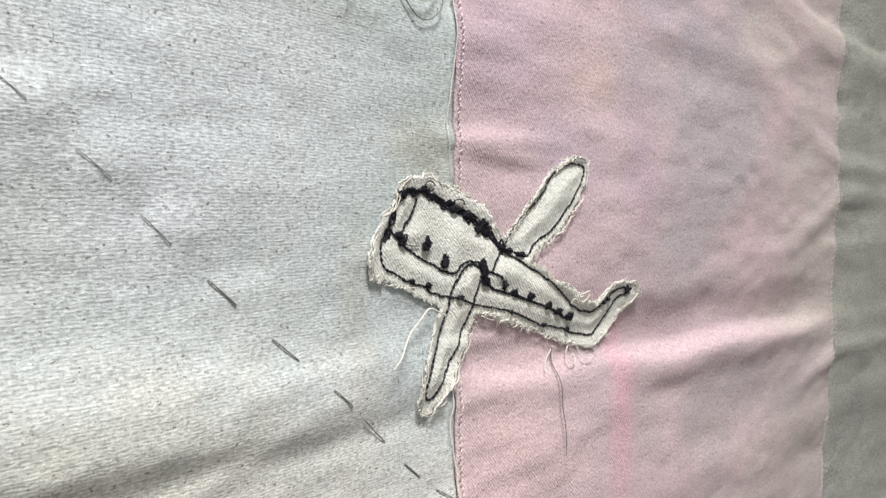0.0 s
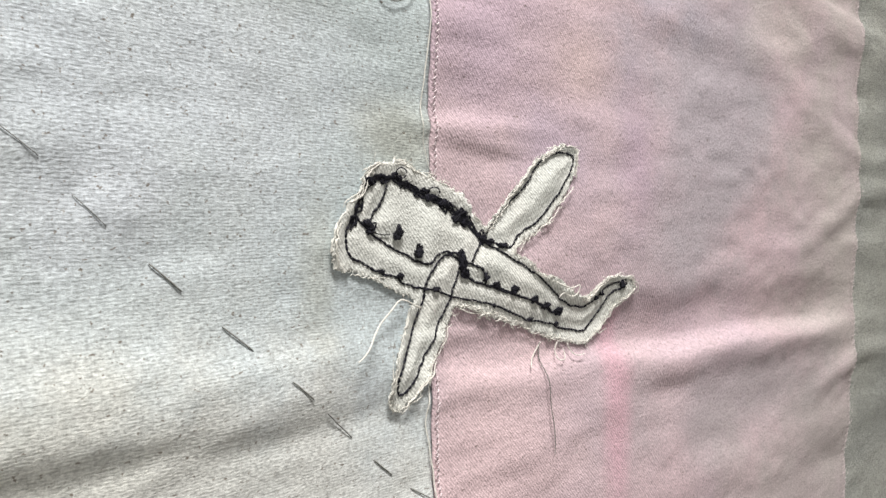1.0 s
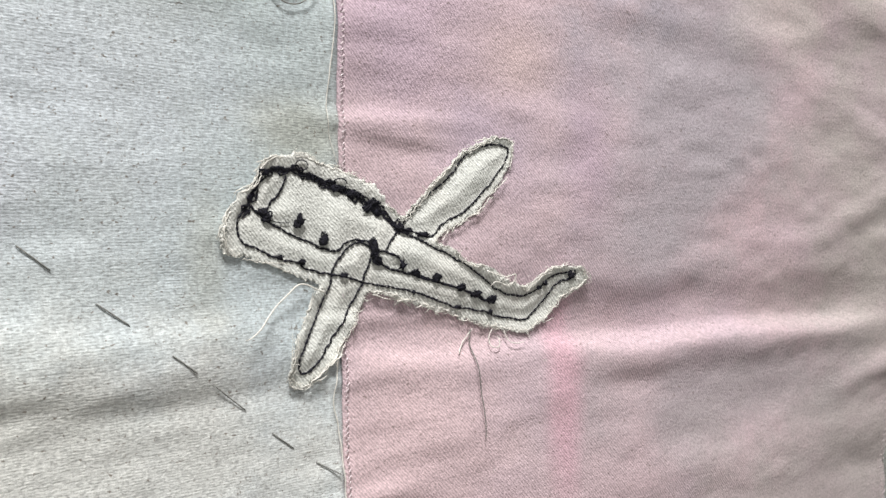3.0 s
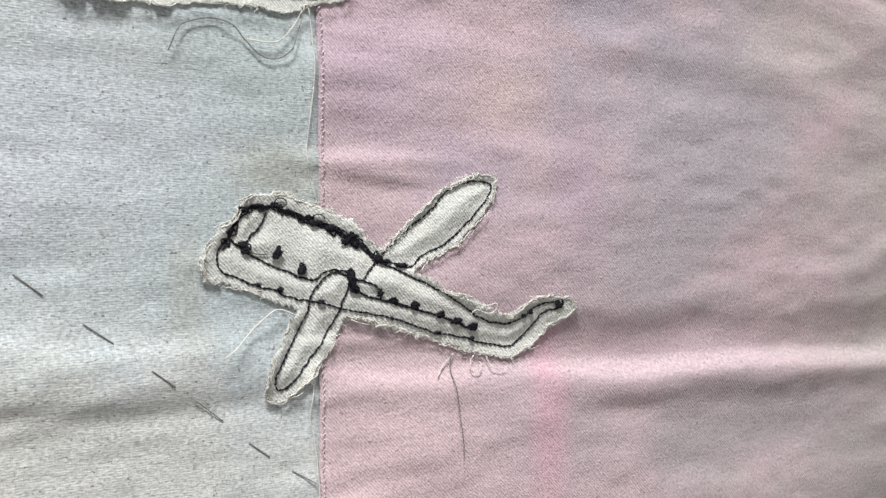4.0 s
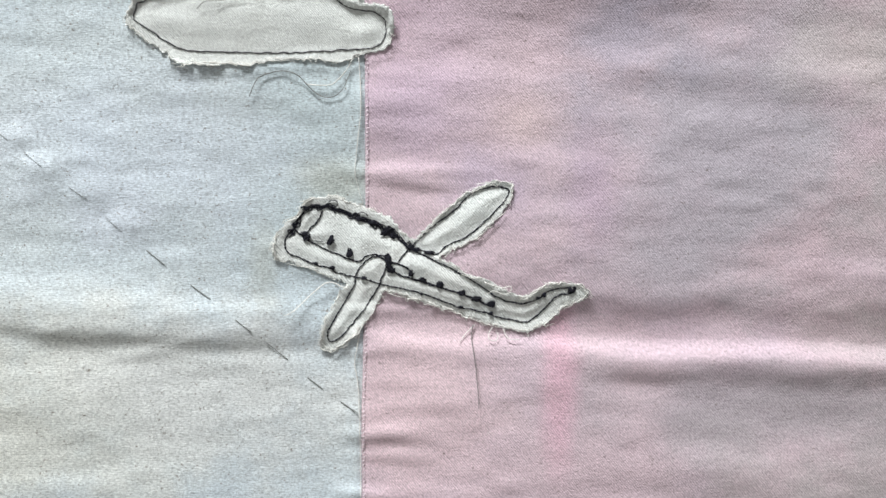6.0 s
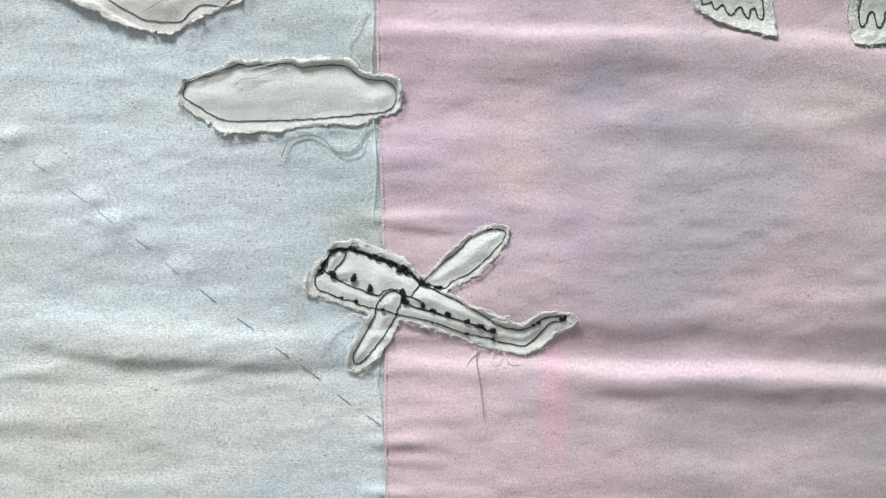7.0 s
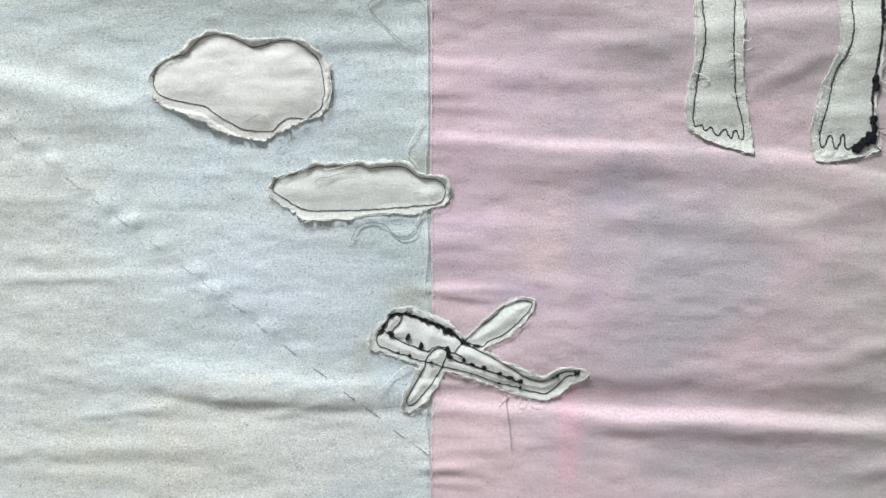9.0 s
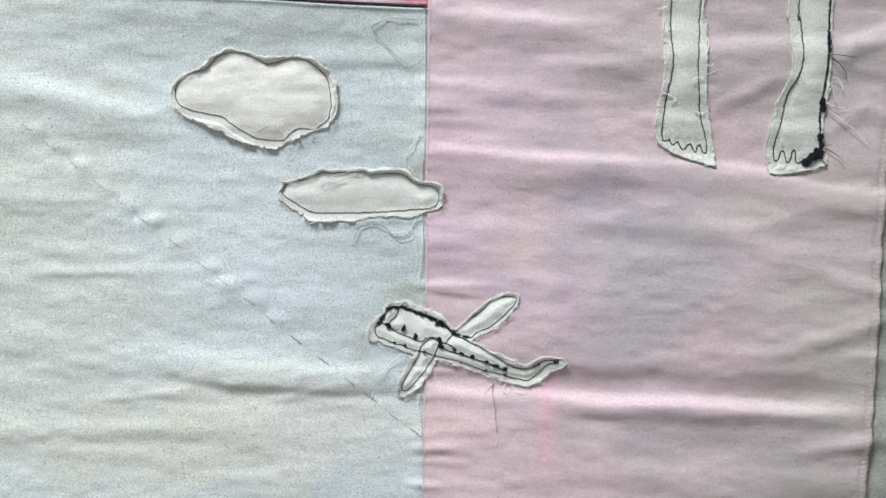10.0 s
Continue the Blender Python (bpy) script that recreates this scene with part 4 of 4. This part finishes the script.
STRIP_B_SEAMS = [[(307.5, 448), (307.5, 274.1), (309.3, 260.4), (311.8, 246.6), (313.4, 232.5), (313.6, 220.9), (310.8, 209.1), (306.7, 202), (304.2, 195.9), (302, 185.4), (300.7, 173.5), (298, 162.4), (296.7, 152.8), (296.4, 144.6)],
                 [(296.4, 144.6), (297.6, 140.3), (300.4, 140.4), (302.4, 147.2), (305.1, 148.7), (307, 140.5), (310.4, 139.7), (312.3, 148.4), (314.1, 148.9), (315.6, 140.8), (318.2, 137.9), (320.9, 140.4)],
                 [(333.4, 448), (333.4, 274.6), (334.2, 256.3), (334, 242.3), (335.1, 216.7), (333.3, 183.8), (333.9, 169.6), (337.1, 143.3)]]


def strip(label, edge, seams, knots, heavy, base):
    ob = thing("strip_applique", label, "applique", base, "pale strips on the pink cloth")
    pt = Patch(edge, seams, [seams[0] + seams[1] + (seams[2] if seams[2][0][1] < 300 else seams[2][::-1])], 0.0009, 0.0008, 0.005, ragged=0.0004, hem=1)
    over = lambda x, z: pt.lift_xz(x, z) + 0.0002
    s = Shape()
    pt.build(s)
    base_cloth = part("patch", s, [MAT_STRIP], ob, "pale green cotton", 0.0005)
    s = Shape()
    pt.fray(s, 0.0036, 0.0014, strands=2)
    tagged(part("frayed_edge", s, [MAT_WHITE_THREAD], base_cloth, "frayed white yarn ends"), kind="stuff")
    for k, (name, line) in enumerate(zip(("side_stitching", "hem_stitching", "side_stitching"), seams)):
        s = Shape()
        for r in range(3 if heavy and k == 2 else 1):
            stitches(s, mm(line) + rng.normal(0, 0.00035, 2) * r, over, pitch=0.0021)
        part(name, s, [MAT_BLACK], ob, "black machine stitching")
    for x, z, rx, rz in knots:
        s = Shape()
        tangle(s, x / 1000, z / 1000, rx / 1000, rz / 1000, 0.0016, turns=int(24 + 9 * rx))
        part("knot", s, [MAT_BLACK], ob, "tangled black thread")
    for line, off in ((seams[0], -2.2), (seams[0], 2.0), (seams[2], 2.2), (seams[2], -2.2)):  # small pale stitches beside the black ones
        s = Shape()
        q = curve(mm(line) + np.array([off / 1000, 0]), 0.0034)
        for a, b in zip(q[:-1], q[1:]):
            t = np.linspace(0, 0.45, 4)[:, None]
            xz = a + (b - a) * t
            tube(s, on_cloth(xz, over(xz[:, 0], xz[:, 1]) + 0.0001), 0.00028, 4)
        part("tacking", s, [MAT_WHITE_THREAD], ob, "row of small pale stitches")


strip("pale green cotton strip with black wavy stitching at its hem", STRIP_A, STRIP_A_SEAMS, (), False, (0.22, -0.01, 0.134))
strip("pale green cotton strip with heavy black thread tangle at hem", STRIP_B, STRIP_B_SEAMS,
      ((333.4, 190.9, 2.8, 4.1), (334.5, 185.3, 3.2, 3.7), (334.1, 161, 3.2, 3.7), (335.8, 153.8, 2.3, 4.1), (335.5, 147.1, 3.7, 4.6), (331.4, 144.6, 4.1, 4.6), (327, 141.6, 4.1, 4.1), (322.9, 139.5, 3.2, 3.7), (333, 149, 4.1, 3.7), (328.6, 144.5, 4.1, 3.7), (324.9, 137.7, 3.2, 2.3), (334, 246.1, 1.4, 3.2), (334.4, 239.9, 1.4, 3.2), (334.7, 233.8, 1.4, 2.8)), True, (0.32, -0.014, 0.13))

# ---- loose threads ----


def loose(label, pts, mat, radius=0.0003, lift=0.0012, wave=0.0008):
    q = curve(mm(pts), 0.0012)
    n = len(q)
    k = np.arange(n)
    q = q + np.stack([smooth_noise(k / 5.0, np.full(n, pts[0][0] * 0.37)), smooth_noise(k / 5.0, np.full(n, pts[0][1] * 0.61 + 7))], 1) * 0.0005
    up = lift + wave * 2 * smooth_noise(k / 7.0, np.full(n, pts[0][0] * 0.11 + 3))
    s = Shape()
    tube(s, on_cloth(q, np.maximum(up, 0.0004)), radius * np.interp(k, [0, n * 0.85, n - 1], [1, 0.9, 0.45]), 5)
    ob = new("loose_thread", s.mesh("loose_thread", mat))
    return tagged(ob, label, "thread", "loose threads on the hanging")


loose("pale loose thread curling out from the aeroplane patch", [(-8, -46), (-11, -45), (-15, -43), (-19, -42.5), (-23, -44.5), (-28, -49), (-33, -54), (-37, -58), (-41, -60.5), (-43, -61)], MAT_WHITE_THREAD, 0.00033, 0.0036)
loose("long grey thread hanging down from the aeroplane patch", [(64, -65), (63, -72), (64, -80), (66, -92), (67, -101), (68, -113)], MAT_GREY_THREAD, 0.00026, 0.0022)
loose("short pale thread end under the aeroplane patch", [(65, -65), (60, -70), (56, -75)], MAT_WHITE_THREAD, 0.00026, 0.0020)
loose("small curled white thread under the aeroplane tail", [(75, -66), (73, -69), (73, -73), (77, -73), (78, -70), (77, -69)], MAT_WHITE_THREAD, 0.00024, 0.0024)
loose("fine white threads along the belly of the aeroplane", [(15, -48), (21, -50), (28, -51), (33, -54), (29, -51), (22, -49)], MAT_WHITE_THREAD, 0.00022, 0.0018)
loose("white curled thread above the aeroplane tail", [(69, -40), (74, -42), (79, -43), (84, -42), (84, -45), (81, -47), (74, -45), (71, -47)], MAT_WHITE_THREAD, 0.00028, 0.0030)
loose("white thread end under the aeroplane tail", [(81, -67), (84, -72), (91, -72)], MAT_WHITE_THREAD, 0.00024, 0.0030)
loose("white thread lying along the seam", [(-6, 262), (-5, 230), (-4, 180), (-4, 140), (-5, 125), (-5, 90), (-3, 70), (-3, 48), (-5, 29), (-5, 19), (-3, 10), (0, 3)], MAT_WHITE_THREAD, 0.00027, 0.0006, 0.0005)
loose("white thread lying along the lower seam", [(0, -66), (-2, -80), (-3, -90), (-1, -102), (0, -115), (1, -140), (2, -180), (3, -240)], MAT_WHITE_THREAD, 0.00027, 0.0006, 0.0005)
loose("fine grey thread looped below the blue top edge", [(-11, 252), (-23, 252), (-35, 252), (-45, 248), (-50, 244), (-46, 237), (-35, 226), (-25, 218), (-13, 210)], MAT_GREY_THREAD, 0.00026, 0.0016)
loose("pale thread standing up from the narrow cloud", [(-7, 158), (-12, 148), (-20, 132), (-14, 123), (-9, 115)], MAT_WHITE_THREAD, 0.0003, 0.0022)
loose("wavy grey thread hanging below the narrow cloud", [(-64, 60), (-61, 68), (-57, 72), (-47, 75), (-38, 73), (-32, 67), (-25, 62), (-18, 62), (-13, 66), (-10, 73), (-8, 79)], MAT_GREY_THREAD, 0.00028, 0.0020)
loose("pale thread hanging below the narrow cloud", [(-32, 68), (-21, 68), (-16, 71), (-11, 77), (-8, 83), (-2, 86)], MAT_WHITE_THREAD, 0.0003, 0.0026)
loose("fine white thread lying on the narrow cloud", [(-85, 116), (-72, 119), (-58, 123)], MAT_WHITE_THREAD, 0.00024, 0.0050)
loose("fine grey thread on the large cloud", [(-147, 152), (-140, 156), (-133, 159), (-128, 154), (-124, 149)], MAT_GREY_THREAD, 0.0002, 0.0052)
loose("thin grey thread lying across the narrow cloud", [(-92, 106), (-88, 110), (-80, 111), (-72, 114), (-65, 116), (-58, 118)], MAT_GREY_THREAD, 0.0002, 0.0042)
for pts in ([(335, 229), (340, 230), (348, 229), (356, 228)], [(336, 228), (340, 225), (346, 220), (350, 215), (351, 209)], [(339, 152), (346, 148), (351, 145), (356, 140)], [(336, 157), (340, 154), (343, 155)], [(338, 141), (342, 137)]):
    loose("loose black thread end at the heavy strip", pts, MAT_BLACK, 0.0003, 0.0024)
for pts in ([(339, 211), (344, 210), (348, 204), (349, 199)], [(341, 200), (343, 194), (345, 189)], [(337, 190), (344, 187), (352, 186)], [(339, 184), (350, 176), (364, 166), (374, 156)]):
    loose("pale loose thread end beside the heavy strip", pts, MAT_WHITE_THREAD, 0.0003, 0.0026)
for pts in ([(222, 206), (226, 208), (229, 209), (233, 207)], [(227, 181), (231, 179), (236, 179)], [(198, 196), (202, 194), (207, 192), (211, 189), (204, 188)], [(190, 264), (194, 265), (199, 266)], [(196, 244), (196, 239), (200, 237)], [(235, 211), (238, 212), (241, 214)], [(234, 219), (237, 218), (239, 220)], [(233, 241), (234, 235), (233, 230)]):
    loose("small white thread loop on a pale strip", pts, MAT_WHITE_THREAD, 0.00034, 0.0028)
